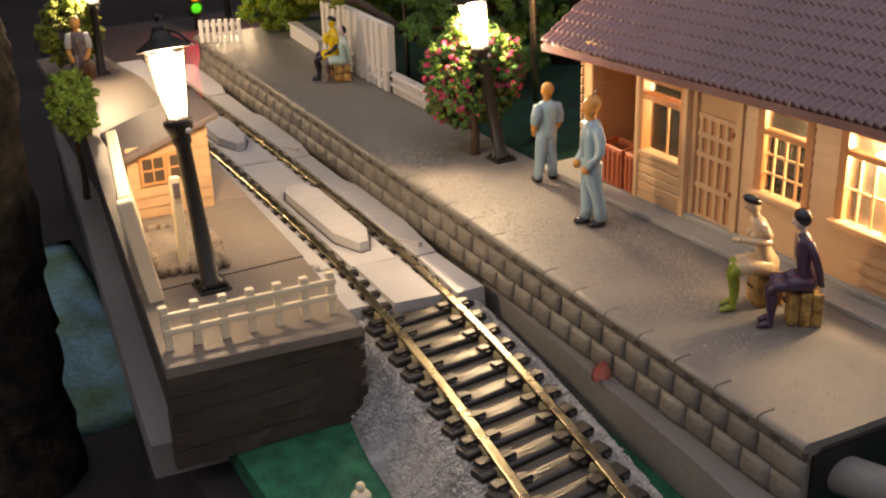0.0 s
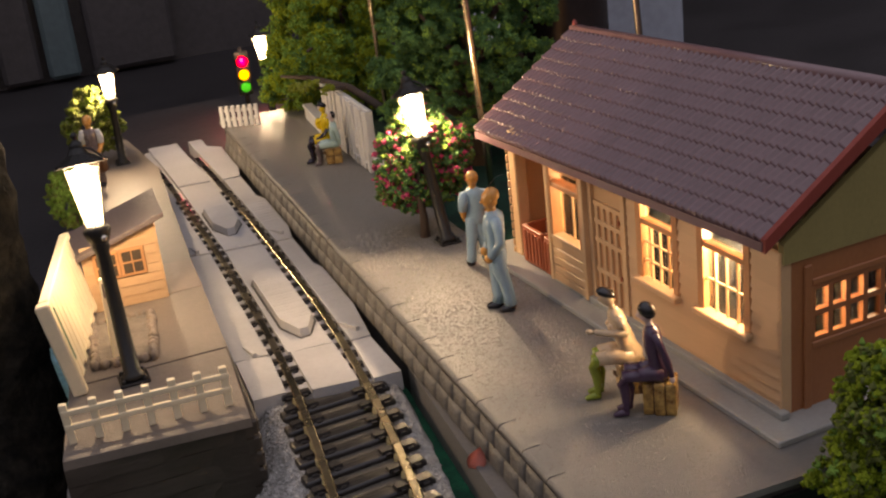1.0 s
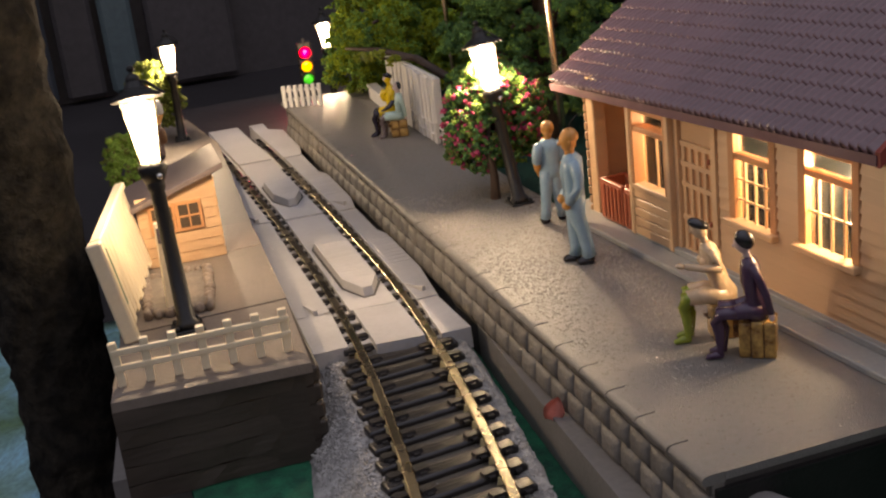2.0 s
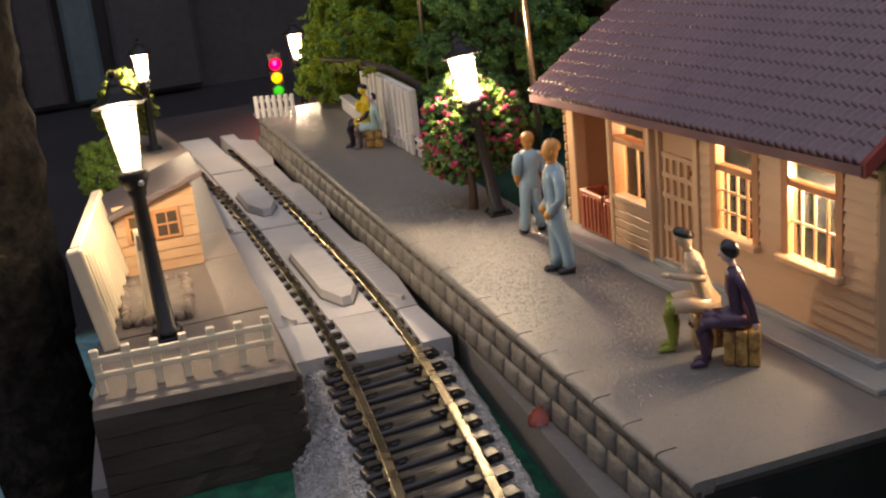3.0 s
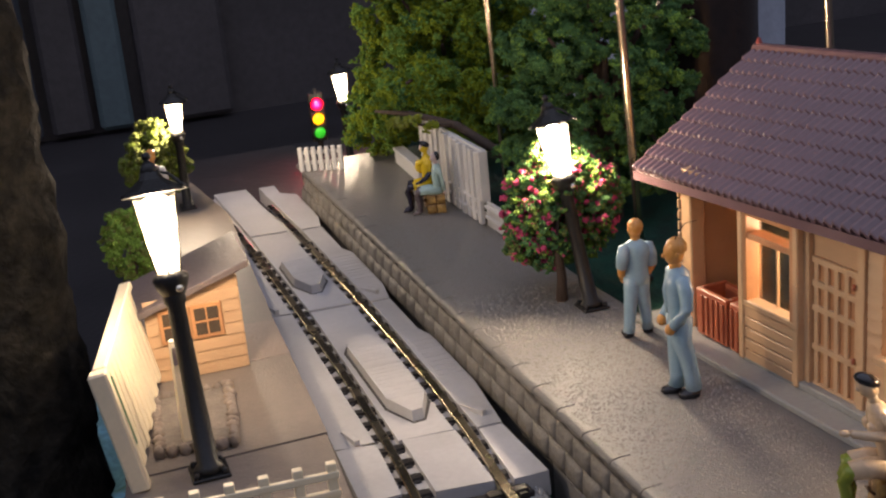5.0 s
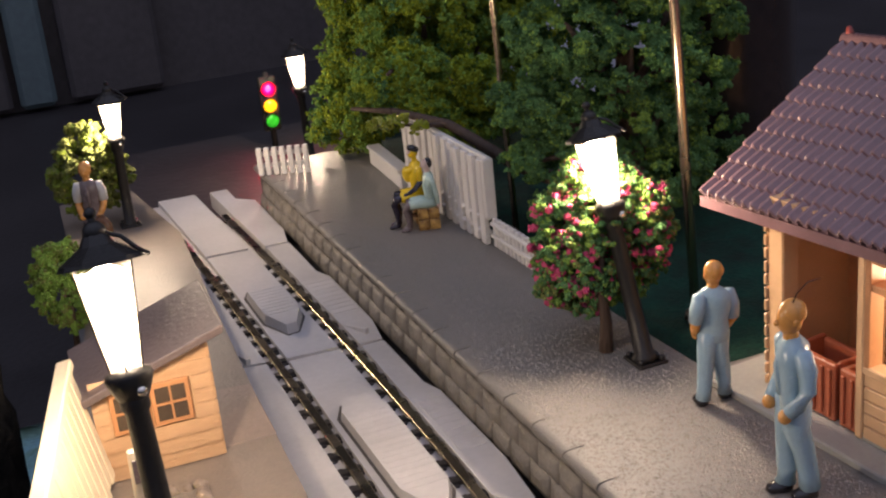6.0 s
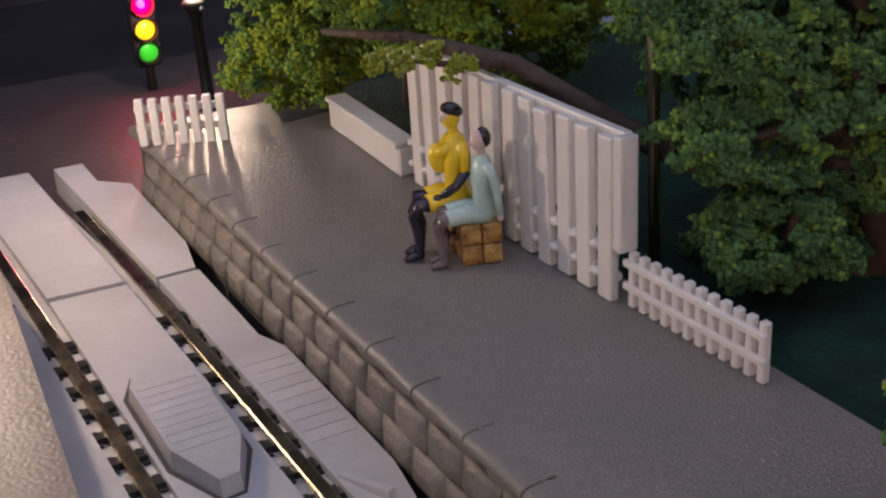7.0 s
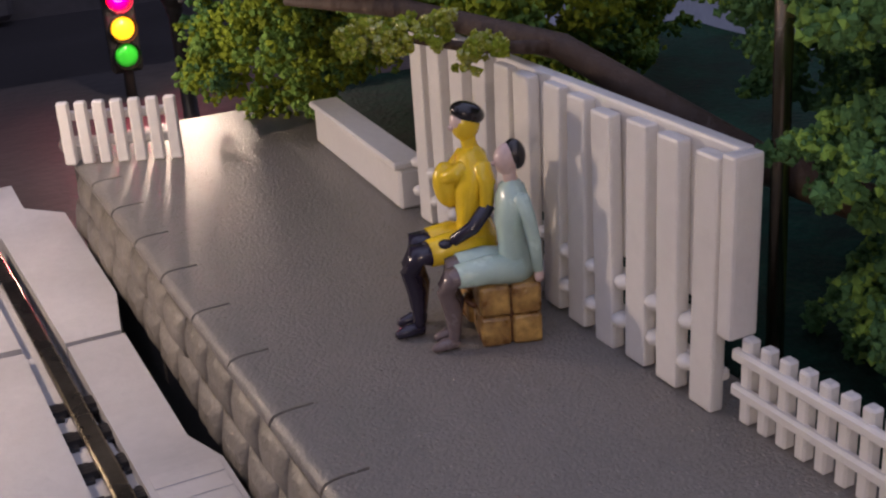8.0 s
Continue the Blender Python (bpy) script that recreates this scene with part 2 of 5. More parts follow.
def ball(bm, c, r, mi=0, seg=14, rings=9, turn=None, z_from=-1.0):
    """An ellipsoid with radii r; z_from cuts its lower part off."""
    c, rows = Vector(c), []
    t0 = math.acos(max(-1, min(1, z_from)))
    for i in range(rings + 1):
        t = t0 * i / rings
        row = []
        for j in range(seg):
            k = 2 * math.pi * j / seg
            v = Vector((r[0] * math.sin(t) * math.cos(k), r[1] * math.sin(t) * math.sin(k), r[2] * math.cos(t)))
            row.append(bm.verts.new(c + (turn @ v if turn else v)))
        rows.append(row)
    for a, b in zip(rows, rows[1:]):
        for j in range(seg):
            f = bm.faces.new((a[j], b[j], b[(j + 1) % seg], a[(j + 1) % seg]))
            f.material_index, f.smooth = mi, True
    bmesh.ops.remove_doubles(bm, verts=rows[0] + rows[-1], dist=1e-5)


def mesh_of(name, bm, materials):
    me = bpy.data.meshes.new(name)
    bm.normal_update()
    bm.to_mesh(me)
    bm.free()
    me.transform(Matrix.Scale(MM, 4))
    for m in materials if isinstance(materials, (list, tuple)) else [materials]:
        me.materials.append(m)
    return me


def part(name, bm, material, parent, label="", at=(0, 0, 0), turn=(0, 0, 0)):
    """One mesh object under a thing or a part; at in millimetres, turn in degrees. bm may be a mesh made before."""
    me = bm if isinstance(bm, bpy.types.Mesh) else mesh_of(name, bm, material)
    ob = new(name, me)
    ob.parent = parent
    ob.matrix_basis = pose(at[0] * MM, at[1] * MM, at[2] * MM, *turn)
    return tagged(ob, label)


def thing(name, at, turn=(0, 0, 0), label="", category="", group="", kind=""):
    ob = new(name)
    ob.empty_display_size = 0.004
    ob.matrix_basis = pose(at[0] * MM, at[1] * MM, at[2] * MM, *turn)
    return tagged(ob, label, category, group, kind)


def single(name, bm, materials, at=(0, 0, 0), turn=(0, 0, 0), label="", category="", group="", kind=""):
    ob = new(name, mesh_of(name, bm, materials))
    ob.matrix_basis = pose(at[0] * MM, at[1] * MM, at[2] * MM, *turn)
    return tagged(ob, label, category, group, kind)


def prism(bm, outline, z0, z1, mi=0, inset=0.0):
    """An upright block on an outline of (x, y)."""
    mid = Vector((sum(p[0] for p in outline) / len(outline), sum(p[1] for p in outline) / len(outline), 0))
    lo = [bm.verts.new((x, y, z0)) for x, y in outline]
    hi = []
    for x, y in outline:
        d = Vector((x, y, 0)) - mid
        p = Vector((x, y, 0)) - d.normalized() * inset
        hi.append(bm.verts.new((p.x, p.y, z1)))
    n = len(outline)
    for j in range(n):
        f = bm.faces.new((lo[j], lo[(j + 1) % n], hi[(j + 1) % n], hi[j]))
        f.material_index = mi
    for ring in (list(reversed(lo)), hi):
        f = bm.faces.new(ring)
        f.material_index = mi


def stretch_of(lo, hi, cuts):
    """The stretches of lo..hi that no (a, b) of cuts covers."""
    at, out = lo, []
    for a, b in sorted(cuts):
        if a > at:
            out.append((at, min(a, hi)))
        at = max(at, b)
    if at < hi:
        out.append((at, hi))
    return [(a, b) for a, b in out if b - a > 0.05]


def pierced(bm, u0, u1, z0, z1, holes, thick, axis="y"):
    """A wall plate over u and z with holes (u0, u1, z0, z1), of real thickness; u runs along axis."""
    us = sorted({u0, u1, *[h[0] for h in holes], *[h[1] for h in holes]})
    for a, b in zip(us, us[1:]):
        mid = (a + b) / 2
        for c, d in stretch_of(z0, z1, [(h[2], h[3]) for h in holes if h[0] < mid < h[1]]):
            if axis == "y":
                bx(bm, 0, thick, a, b, c, d)
            else:
                bx(bm, a, b, 0, thick, c, d)
    bmesh.ops.remove_doubles(bm, verts=list(bm.verts), dist=1e-4)
    seen = {}
    bm.verts.index_update()
    for f in list(bm.faces):
        key = tuple(sorted(v.index for v in f.verts))
        seen.setdefault(key, []).append(f)
    bmesh.ops.delete(bm, geom=[f for fs in seen.values() if len(fs) > 1 for f in fs], context="FACES_ONLY")

# ---- the setting ----
def line_x(y):
    """The middle of the track: a slight bend to both ends."""
    return -9.6 - (0.00108 if y < 30 else 0.00022) * (y - 30) ** 2


bm = bmesh.new()
bx(bm, -900, 900, -500, 900, -58, -56)
single("table", bm, M_TABLE, label="dark polished table top under the layout", category="table", kind="structure")
bm = bmesh.new()
prism(bm, [(-38.5, -230), (66, -230), (66, 126), (-20, 126), (-20, -8), (-38.5, -8)], -15.4, -12.6)
single("ground", bm, M_GREEN, label="green felt baseboard of the layout", category="ground", kind="structure")

bm = bmesh.new()
prism(bm, [(-38, -228), (65, -228), (65, 188), (-19, 188), (-25, 116), (-43, 0), (-43, -9)], -56, -15.4)
single("layout_base", bm, M_TABLE, label="dark board frame under the layout", category="base", kind="structure")
bm = bmesh.new()
prism(bm, [(-20, 126.02), (66, 126.02), (66, 190), (-20, 190)], -15.4, -12.65)
single("far_board", bm, M_TABLE, label="dark bare board beyond the platform", category="ground", kind="structure")

# platform: core block, coping stones, two courses of blocks
PLAT_Y0, PLAT_Y1 = -60.0, 116.5
platform = thing("platform", (0, 0, 0), label="grey-brown station platform with a block-faced edge", category="platform", kind="structure")
bm = bmesh.new()
prism(bm, [(0.75, PLAT_Y0 + 0.4), (64, PLAT_Y0 + 0.4), (64, 13.8), (19.2, 13.8), (18.6, 30), (18.9, 60), (19.4, PLAT_Y1), (0.75, PLAT_Y1)], -12.5, -0.75)
part("platform_core", bm, M_MORTAR, platform)
bm = bmesh.new()
prism(bm, [(2.16, PLAT_Y0 + 0.1), (64, PLAT_Y0 + 0.1), (64, 13.9), (19.3, 13.9), (18.7, 30), (19.0, 60), (19.5, PLAT_Y1), (2.16, PLAT_Y1)], -0.74, 0.0, inset=0.04)
part("platform_deck", bm, M_PLATFORM, platform, "grey-brown gritty platform surface")

# felt bank behind the platform, under the trees; shade is in its colour
bm = bmesh.new()
n = 26
grid = []
for i in range(n + 1):
    y = 14.2 + (125.5 - 14.2) * i / n
    edge = 19.6 if y < 60 else 20.0
    grid.append([bm.verts.new((edge + (65.5 - edge) * j / 12, y, -1.6 + 0.5 * noise.noise((0.13 * y, 0.9 * j, 2.0)) - (0.8 if j == 0 else 0.0))) for j in range(13)])
for a, b in zip(grid, grid[1:]):
    for j in range(12):
        bm.faces.new((a[j], a[j + 1], b[j + 1], b[j])).smooth = True
rim = [r[0] for r in grid] + grid[-1][1:] + [r[-1] for r in reversed(grid[:-1])] + list(reversed(grid[0][1:-1]))
foot = [bm.verts.new((v.co.x, v.co.y, -12.6)) for v in rim]
for i in range(len(rim)):
    bm.faces.new((rim[i], foot[i], foot[(i + 1) % len(rim)], rim[(i + 1) % len(rim)]))
single("grass_bank", bm, M_GREEN_SHADED, label="green felt bank behind the platform, tree shade put into its colour", category="ground", kind="structure")

# gutter strip along the platform's foot
bm = bmesh.new()
prism(bm, [(-5.7, -80), (0.9, -80), (0.9, 0), (0.3, -5), (-0.6, -18), (-1.6, -34), (-2.3, -48), (-3.7, -62)], -12.5, -7.35, inset=0.1)
single("gutter", bm, M_SLAB, label="grey strip along the foot of the platform wall", category="gutter", kind="structure")

# left platform: a long slab on a boarded box
left = thing("left_platform", (0, 0, 0), label="brown-grey side platform on a boarded box", category="platform", kind="structure")
bm = bmesh.new()
prism(bm, [(-44.9, -16.6), (-23.6, -18.2), (-22.2, 2.4), (-42.5, 2.0)], -1.5, -0.4, inset=0.12)
part("front_slab", bm, M_LEFT, left)
bm = bmesh.new()
prism(bm, [(-42.5, 2.25), (-22.1, 2.65), (-20.6, 36), (-17.2, 92), (-20.0, 118), (-31.5, 118), (-33.8, 67), (-37.8, 39)], -1.5, -0.4, inset=0.12)
part("rear_slab", bm, M_LEFT, left)
bm = bmesh.new()
prism(bm, [(-32.5, 25.5), (-21.0, 25.6), (-20.6, 37.5), (-33.0, 39.5)], -0.41, -0.33, inset=0.1)
part("deck_patch", bm, M_PATCH, left, "darker brown patch beside the hut")
bm = bmesh.new()
prism(bm, [(-44.0, -15.6), (-24.4, -17.0), (-22.6, 2.4), (-18.4, 92), (-21, 117), (-30.6, 117), (-33.0, 67), (-36.9, 39), (-41.7, 2)], -12.5, -1.45)
part("box_core", bm, M_LOG, left)
rnd = random.Random(5)
for k in range(5):
    z1 = -1.5 - 2.2 * k
    bm = bmesh.new()
    vs = bx(bm, -44.9, -23.5, -0.9, 0.6, z1 - 2.15, z1 - 0.05)
    bmesh.ops.subdivide_edges(bm, edges=[e for e in bm.edges if abs(e.verts[0].co.x - e.verts[1].co.x) > 5], cuts=9)
    for v in bm.verts:
        v.co.y += rnd.uniform(-0.16, 0.16) + 0.25 * ((v.co.z - z1 + 1.1) / 1.1) ** 2
        v.co.z += rnd.uniform(-0.08, 0.08)
    part("board", bm, M_LOG, left, at=(0, -16.2 + 0.05 * k, 0))
    bm = bmesh.new()
    bx(bm, -0.6, 0.7, 0, 108, z1 - 2.1, z1 - 0.1)
    bevelled(bm, 0.3)
    part("side_board", bm, M_LOG, left, at=(-23.3, -16.5, 0), turn=(0, 0, -2.4))
bm = bmesh.new()
prism(bm, [(-46.6, -12.5), (-23.4, -14.5), (-20.02, -8), (-20.02, 118), (-30.5, 118), (-44.0, 10)], -15.4, -11.4, inset=0.2)
single("base_slab", bm, M_SLAB, label="grey slab under the side platform", category="slab", kind="structure")

# ballast bed: one swept strip with shoulders
ys = [-190 + 4 * k for k in range(76)]
prof = [(-13.6, -12.5), (-10.0, -9.4), (-8.4, -7.9), (8.2, -7.9), (8.8, -8.3), (9.3, -12.5)]
bm = bmesh.new()
rows = []
for y in ys:
    rows.append([bm.verts.new((min(line_x(y) + a * (1.0 if y < -6 or a > 0 else 0.95) + rnd.uniform(-0.25, 0.25), 0.3) if a > 0 else line_x(y) + a + rnd.uniform(-0.3, 0.3), y, z + rnd.uniform(-0.12, 0.12))) for a, z in prof])
for a, b in zip(rows, rows[1:]):
    for j in range(len(prof) - 1):
        bm.faces.new((a[j], a[j + 1], b[j + 1], b[j])).smooth = True
single("track_bed", bm, M_BALLAST, label="grey granular ballast bed under the rails", category="ballast", kind="structure")

# far wall of the dark room
room = thing("backdrop", (0, 0, 0), label="dark unlit cupboard front behind the layout", category="backdrop", kind="structure")
M_ROOM = paint("dark_room_wood", (0.075, 0.066, 0.068), 0.6, 0.4, 60, 3, 0.2, 2.0)
M_TEAL = paint("teal_door_edge", (0.11, 0.155, 0.165), 0.6, 0.3, 60, 3, 0.2, 2.0)
M_PALE = paint("pale_blue_wall", (0.38, 0.42, 0.50), 0.7, 0.25, 60, 3, 0.2, 2.0)
M_ROOMBLUE = paint("dark_blue_door", (0.060, 0.070, 0.085), 0.5, 0.35, 60, 3, 0.2, 2.0)
bm = bmesh.new()
bx(bm, -700, 700, 470, 480, -56, 600)
part("panel_wall", bm, M_ROOM, room)
for x0, x1, m in ((-150, -118, M_ROOM), (-112, -84, M_ROOMBLUE), (-78, -46, M_ROOMBLUE), (-42, -24, M_ROOM), (-21, -6, M_TEAL), (0, 40, M_ROOM)):
    part("cupboard_door", box_mesh(x0, x1, 460, 469.5, -54, 380, 2.0), m, room)

bm = bmesh.new()
bx(bm, 98, 186, 232, 236, -56, 70)
bevelled(bm, 1.0)
single("pale_board", bm, M_PALE, label="pale grey-blue board standing behind the layout", category="board", kind="structure")

# ---- track ----
RAIL_TOP = -6.2
track = thing("railway_track", (0, 0, 0), label="brass-railed narrow gauge track on black sleepers", category="track")


def rail_mesh(side):
    prof = [(-0.6, -7.75), (-0.6, -7.5), (-0.28, -7.3), (-0.28, -6.75), (-0.5, -6.6), (-0.5, -6.28), (-0.38, RAIL_TOP), (0.38, RAIL_TOP), (0.5, -6.28), (0.5, -6.6), (0.28, -6.75), (0.28, -7.3), (0.6, -7.5), (0.6, -7.75)]
    bm, rows = bmesh.new(), []
    for k in range(63):
        y = -190 + 4.9 * k
        slope = (line_x(y + 1) - line_x(y - 1)) / 2
        rows.append([bm.verts.new((line_x(y) + side * 4.5 + px, y - slope * px, z)) for px, z in prof])
    n = len(prof)
    for a, b in zip(rows, rows[1:]):
        for j in range(n):
            f = bm.faces.new((a[j], b[j], b[(j + 1) % n], a[(j + 1) % n]))
            f.smooth = False
    return bm


for side in (-1, 1):
    part("rail", rail_mesh(side), M_RAIL, track, "worn brass rail")
bm = bmesh.new()
bx(bm, -7.3, 7.3, -1.12, 1.12, -8.0, -7.0)
bevelled(bm, 0.4, 3)
for f in bm.faces:
    f.smooth = True
sleeper = mesh_of("sleeper", bm, M_SLEEPER)
bm = bmesh.new()
bx(bm, -0.85, 0.85, -0.62, 0.62, -7.15, -6.62, taper=0.14)
bx(bm, -0.34, 0.34, -1.0, 1.0, -7.15, -6.85)
chair = mesh_of("rail_chair", bm, M_SLEEPER)
# added block between sleepers: its yellow paints the rail web's reflection
bm = bmesh.new()
bx(bm, -0.62, 0.62, -0.9, 0.9, -7.35, -6.4, taper=0.14)
web_sheen = mesh_of("rail_joint", bm, M_WEB_SHEEN)
M_WEB = paint("brown_track_base", (0.085, 0.072, 0.056), 0.62, 0.3, 3, 0.4, 0.5, 0.4)
bm, rows = bmesh.new(), []
for k in range(46):
    y = -184 + 4 * k
    rows.append([bm.verts.new((line_x(y) + a, y, z)) for a, z in ((-5.9, -8.1), (-5.7, -7.62), (5.7, -7.62), (5.9, -8.1))])
for a, b in zip(rows, rows[1:]):
    for j in range(3):
        bm.faces.new((a[j], a[j + 1], b[j + 1], b[j]))
part("track_base", bm, M_WEB, track, "brown web between the sleepers")
SLEEPERS = [-6.6 - 4.03 * k for k in range(36)]
for y in SLEEPERS:
    lean = -math.degrees(math.atan((line_x(y + 1) - line_x(y - 1)) / 2))
    part("sleeper", sleeper, None, track, at=(line_x(y) + rnd.uniform(-0.15, 0.15), y + rnd.uniform(-0.1, 0.1), rnd.uniform(-0.05, 0.03)), turn=(0, 0, -lean + rnd.uniform(-1, 1)))
    for side in (-1, 1):
        for out in (-1.35, 1.35):
            part("rail_chair", chair, None, track, at=(line_x(y) + side * 4.5 + out, y, 0.0), turn=(0, 0, -lean))
    for side in (-1, 1):
        part("rail_joint", web_sheen, None, track, at=(line_x(y + 2) + side * 4.5, y + 2.0, -0.35), turn=(0, 0, -lean))

# chairs along the plated stretch
for k in range(26):
    y = -3.0 + 3.6 * k
    for side in (-1, 1):
        for out in (-1.1, 1.1):
            part("rail_chair", chair, None, track, at=(line_x(y) + side * 4.5 + out, y, 0.05))

# ---- plates beside and between the rails ----
plates = thing("track_plates", (0, 0, 0), label="smooth grey plates laid flush with the rails", category="crossing", kind="structure")
PLATE_TOP = -6.25


def plate(name, outline, top=PLATE_TOP, low=-9.0, inset=0.15, label=""):
    bm = bmesh.new()
    prism(bm, outline, low, top, inset=inset)
    return part(name, bm, M_PLATE, plates, label)


def strip(side, y0, y1, edge0, edge1, gap=1.15):
    """Outline of a plate beside the track, from the rail out to an edge."""
    xs = [(line_x(y0) + side * (4.5 + gap), y0), (line_x(y1) + side * (4.5 + gap), y1)]
    out = [xs[0], (edge0, y0), (edge1, y1), xs[1]]
    return out if side > 0 else list(reversed(out))


bm = bmesh.new()
prism(bm, [(-20.2, -2.6), (-1.9, -5.2), (-2.2, 50), (-8.5, 128), (-16, 128), (-19.5, 30)], -9.1, -7.0)
part("slot_floor", bm, M_PLATE, plates)
plate("plate", strip(1, -5.6, 7.0, -1.4, -1.7))
plate("plate", strip(-1, -3.0, 9.6, -20.9, -20.6))
plate("plate", [(-13.3, -4.2), (-7.1, -4.9), (-6.8, 8.0), (-13.0, 8.6)])
for y0, y1, xa, xb in ((7.15, 52.3, -1.6, -1.2), (52.6, 94.0, -1.2, -1.3), (94.3, 128, -1.4, -3.0)):
    m = y0 + (11.8 if y0 < 20 else 6.0)
    e = line_x(y0) + 5.65, line_x(m) + 5.65, line_x(y1) + 5.65
    wide, step = (-0.4, y0 + 29.0) if y0 < 20 else (-0.3, y0 + 24.2)
    plate("plate", [(e[0], y0), (xa, y0), (wide, m), (wide + 0.05, step), (xb, step + 3.0), (xb, y1), (e[2], y1)])
    l0, l1 = line_x(y0) - 5.65, line_x(y1) - 5.65
    el = -20.6 + 0.02 * (y0 - 10), -20.5 + 0.02 * (y1 - 10)
    plate("plate", [(el[0], y0 + 2.6), (l0, y0 + 1.6), (l1, y1 + 1.6), (el[1], y1 + 2.4)])
    c0, c1 = line_x(y0), line_x(y1)
    plate("plate", [(c0 - 3.2, y0 + 1.2), (c0 + 3.2, y0 + 0.8), (c1 + 3.2, y1 + 0.6), (c1 - 3.2, y1 + 0.9)])
    if y0 > 90:
        continue
    for k in range(9):
        y = step - 13.4 + 1.5 * k
        part("tread_rib", box_mesh(line_x(y) + 5.9, -0.6, y, y + 1.28, PLATE_TOP - 0.02, PLATE_TOP + 0.05, 0.02), M_PLATE, plates)
    # raised island between the rails, pointed at its near end
    b0 = y0 + (5.0 if y0 < 50 else 8.0)
    c = line_x(b0 + 12)
    ln = 26 if y0 < 50 else 17.5
    outline = [(c - 0.8, b0), (c + 0.6, b0 + 0.2), (c + 2.35, b0 + 4.4), (c + 2.5, b0 + ln - 3.2), (c + 1.2, b0 + ln), (c - 1.4, b0 + ln), (c - 2.5, b0 + ln - 2.8), (c - 2.5, b0 + 4.8)]
    bm = bmesh.new()
    prism(bm, [(c + (x - c) * 1.13, b0 + ln / 2 + (y - b0 - ln / 2) * 1.035) for x, y in outline], -6.3, PLATE_TOP + 0.03)
    part("island_joint", bm, M_MORTAR, plates, "dark joint round the island")
    plate("raised_island", outline, top=-5.0, low=-6.3, inset=0.35, label="raised pale grey island between the rails")
    for k in range(int((ln - 7.4) / 1.1)):
        y = b0 + 4.6 + 1.1 * k
        part("tread_rib", box_mesh(c - 2.1, c + 2.1, y, y + 0.62, -5.02, -4.96, 0.02), M_PLATE, plates)
    for sx, sy, tilt in ((-7.6, 2.4, 8), (7.4, 2.6, 20)):
        bm = bmesh.new()
        vs = bx(bm, -0.28, 0.28, -0.1, 4.2, 0, 0.7)
        for v in vs:
            if v.co.y > 3.5 and v.co.z > 0.5:
                v.co.z = 0.12
        part("wedge", bm, M_PLATE, plates, at=(line_x(y0) + sx, y0 + sy, PLATE_TOP - 0.02), turn=(0, 0, tilt))

# ---- station building: local y runs along the front, x into the house ----
station = thing("station_building", (26.0, -50.6, 0), (0, 0, 4.13), "tan clapboard station house with plum-brown tiled roof, lit inside", "building")
LEN, DEEP, TOP = 58.0, 29.0, 19.0
WINDOWS = {"a": (5.6, 13.2, 8.3, 18.6), "b": (18.3, 25.2, 8.0, 18.2)}
DOOR = (28.7, 36.3, 1.0, 17.7)
BAY = (37.6, 45.2, 7.6, 17.2)
HOLES = [WINDOWS["a"], WINDOWS["b"], DOOR, BAY]
bm = bmesh.new()
pierced(bm, 0.4, 46.0, 0.0, TOP, HOLES, 0.9)
part("front_wall", bm, M_CLADDING, station)
bm = bmesh.new()
bx(bm, 0, 0.9, 46.0, LEN, 16.6, TOP)
part("porch_beam", bm, M_CLADDING, station)
bm = bmesh.new()
bx(bm, DEEP - 0.9, DEEP, 0.4, LEN, 0, TOP)
part("rear_wall", bm, M_CLADDING, station)
# porch: recessed wall, inner side wall, post
PORCH_HOLE = (49.5, 53.2, 7.0, 14.5)
bm = bmesh.new()
pierced(bm, 46.0, LEN, 0.5, TOP, [PORCH_HOLE], 0.8)
part("porch_wall", bm, M_ORANGE, station, "orange wall inside the porch", at=(8.5, 0, 0))
bm = bmesh.new()
bx(bm, 0.9, 9, 45.2, 45.95, 0.5, TOP)
part("porch_side", bm, M_ORANGE, station)
bm = bmesh.new()
bx(bm, 1.7, DEEP - 1, LEN - 0.9, LEN, 0.5, TOP)
part("end_wall", bm, M_CLADDING, station)
part("porch_post", box_mesh(-0.2, 1.7, LEN - 1.9, LEN + 0.1, 0.0, TOP - 1.5, 0.15), M_TRIM, station)
for k in range(13):
    part("quoin", box_mesh(-0.35, 0.9, LEN + 0.1, LEN + 0.5, 0.4 + 1.27 * k, 1.45 + 1.27 * k, 0.1), M_TRIM, station)
for z0, z1 in ((7.0, 7.5), (10.5, 10.9), (14.0, 14.5)):
    part("glazing_bar", box_mesh(8.2, 8.6, 49.5, 53.2, z0, z1), M_PLINTH, station)
for y in (49.5, 51.2, 52.8):
    part("glazing_bar", box_mesh(8.2, 8.6, y, y + 0.4, 7.0, 14.5), M_PLINTH, station)
pane = part("pane", box_mesh(8.75, 8.9, 49.5, 53.2, 7.0, 14.5), M_PANE, station)
pane.visible_shadow = False
# floor, room back and ceiling make the lit room
part("floor", box_mesh(0.9, DEEP - 0.9, 0.9, LEN - 1, 0.0, 0.5), M_INSIDE, station)
part("room_back", box_mesh(10.0, 10.6, 1.0, 45.2, 0.5, TOP), M_INSIDE, station)
part("inner_ceiling", box_mesh(0.9, DEEP - 0.9, 0.5, LEN - 0.9, TOP - 0.1, TOP + 0.35), M_INSIDE, station)


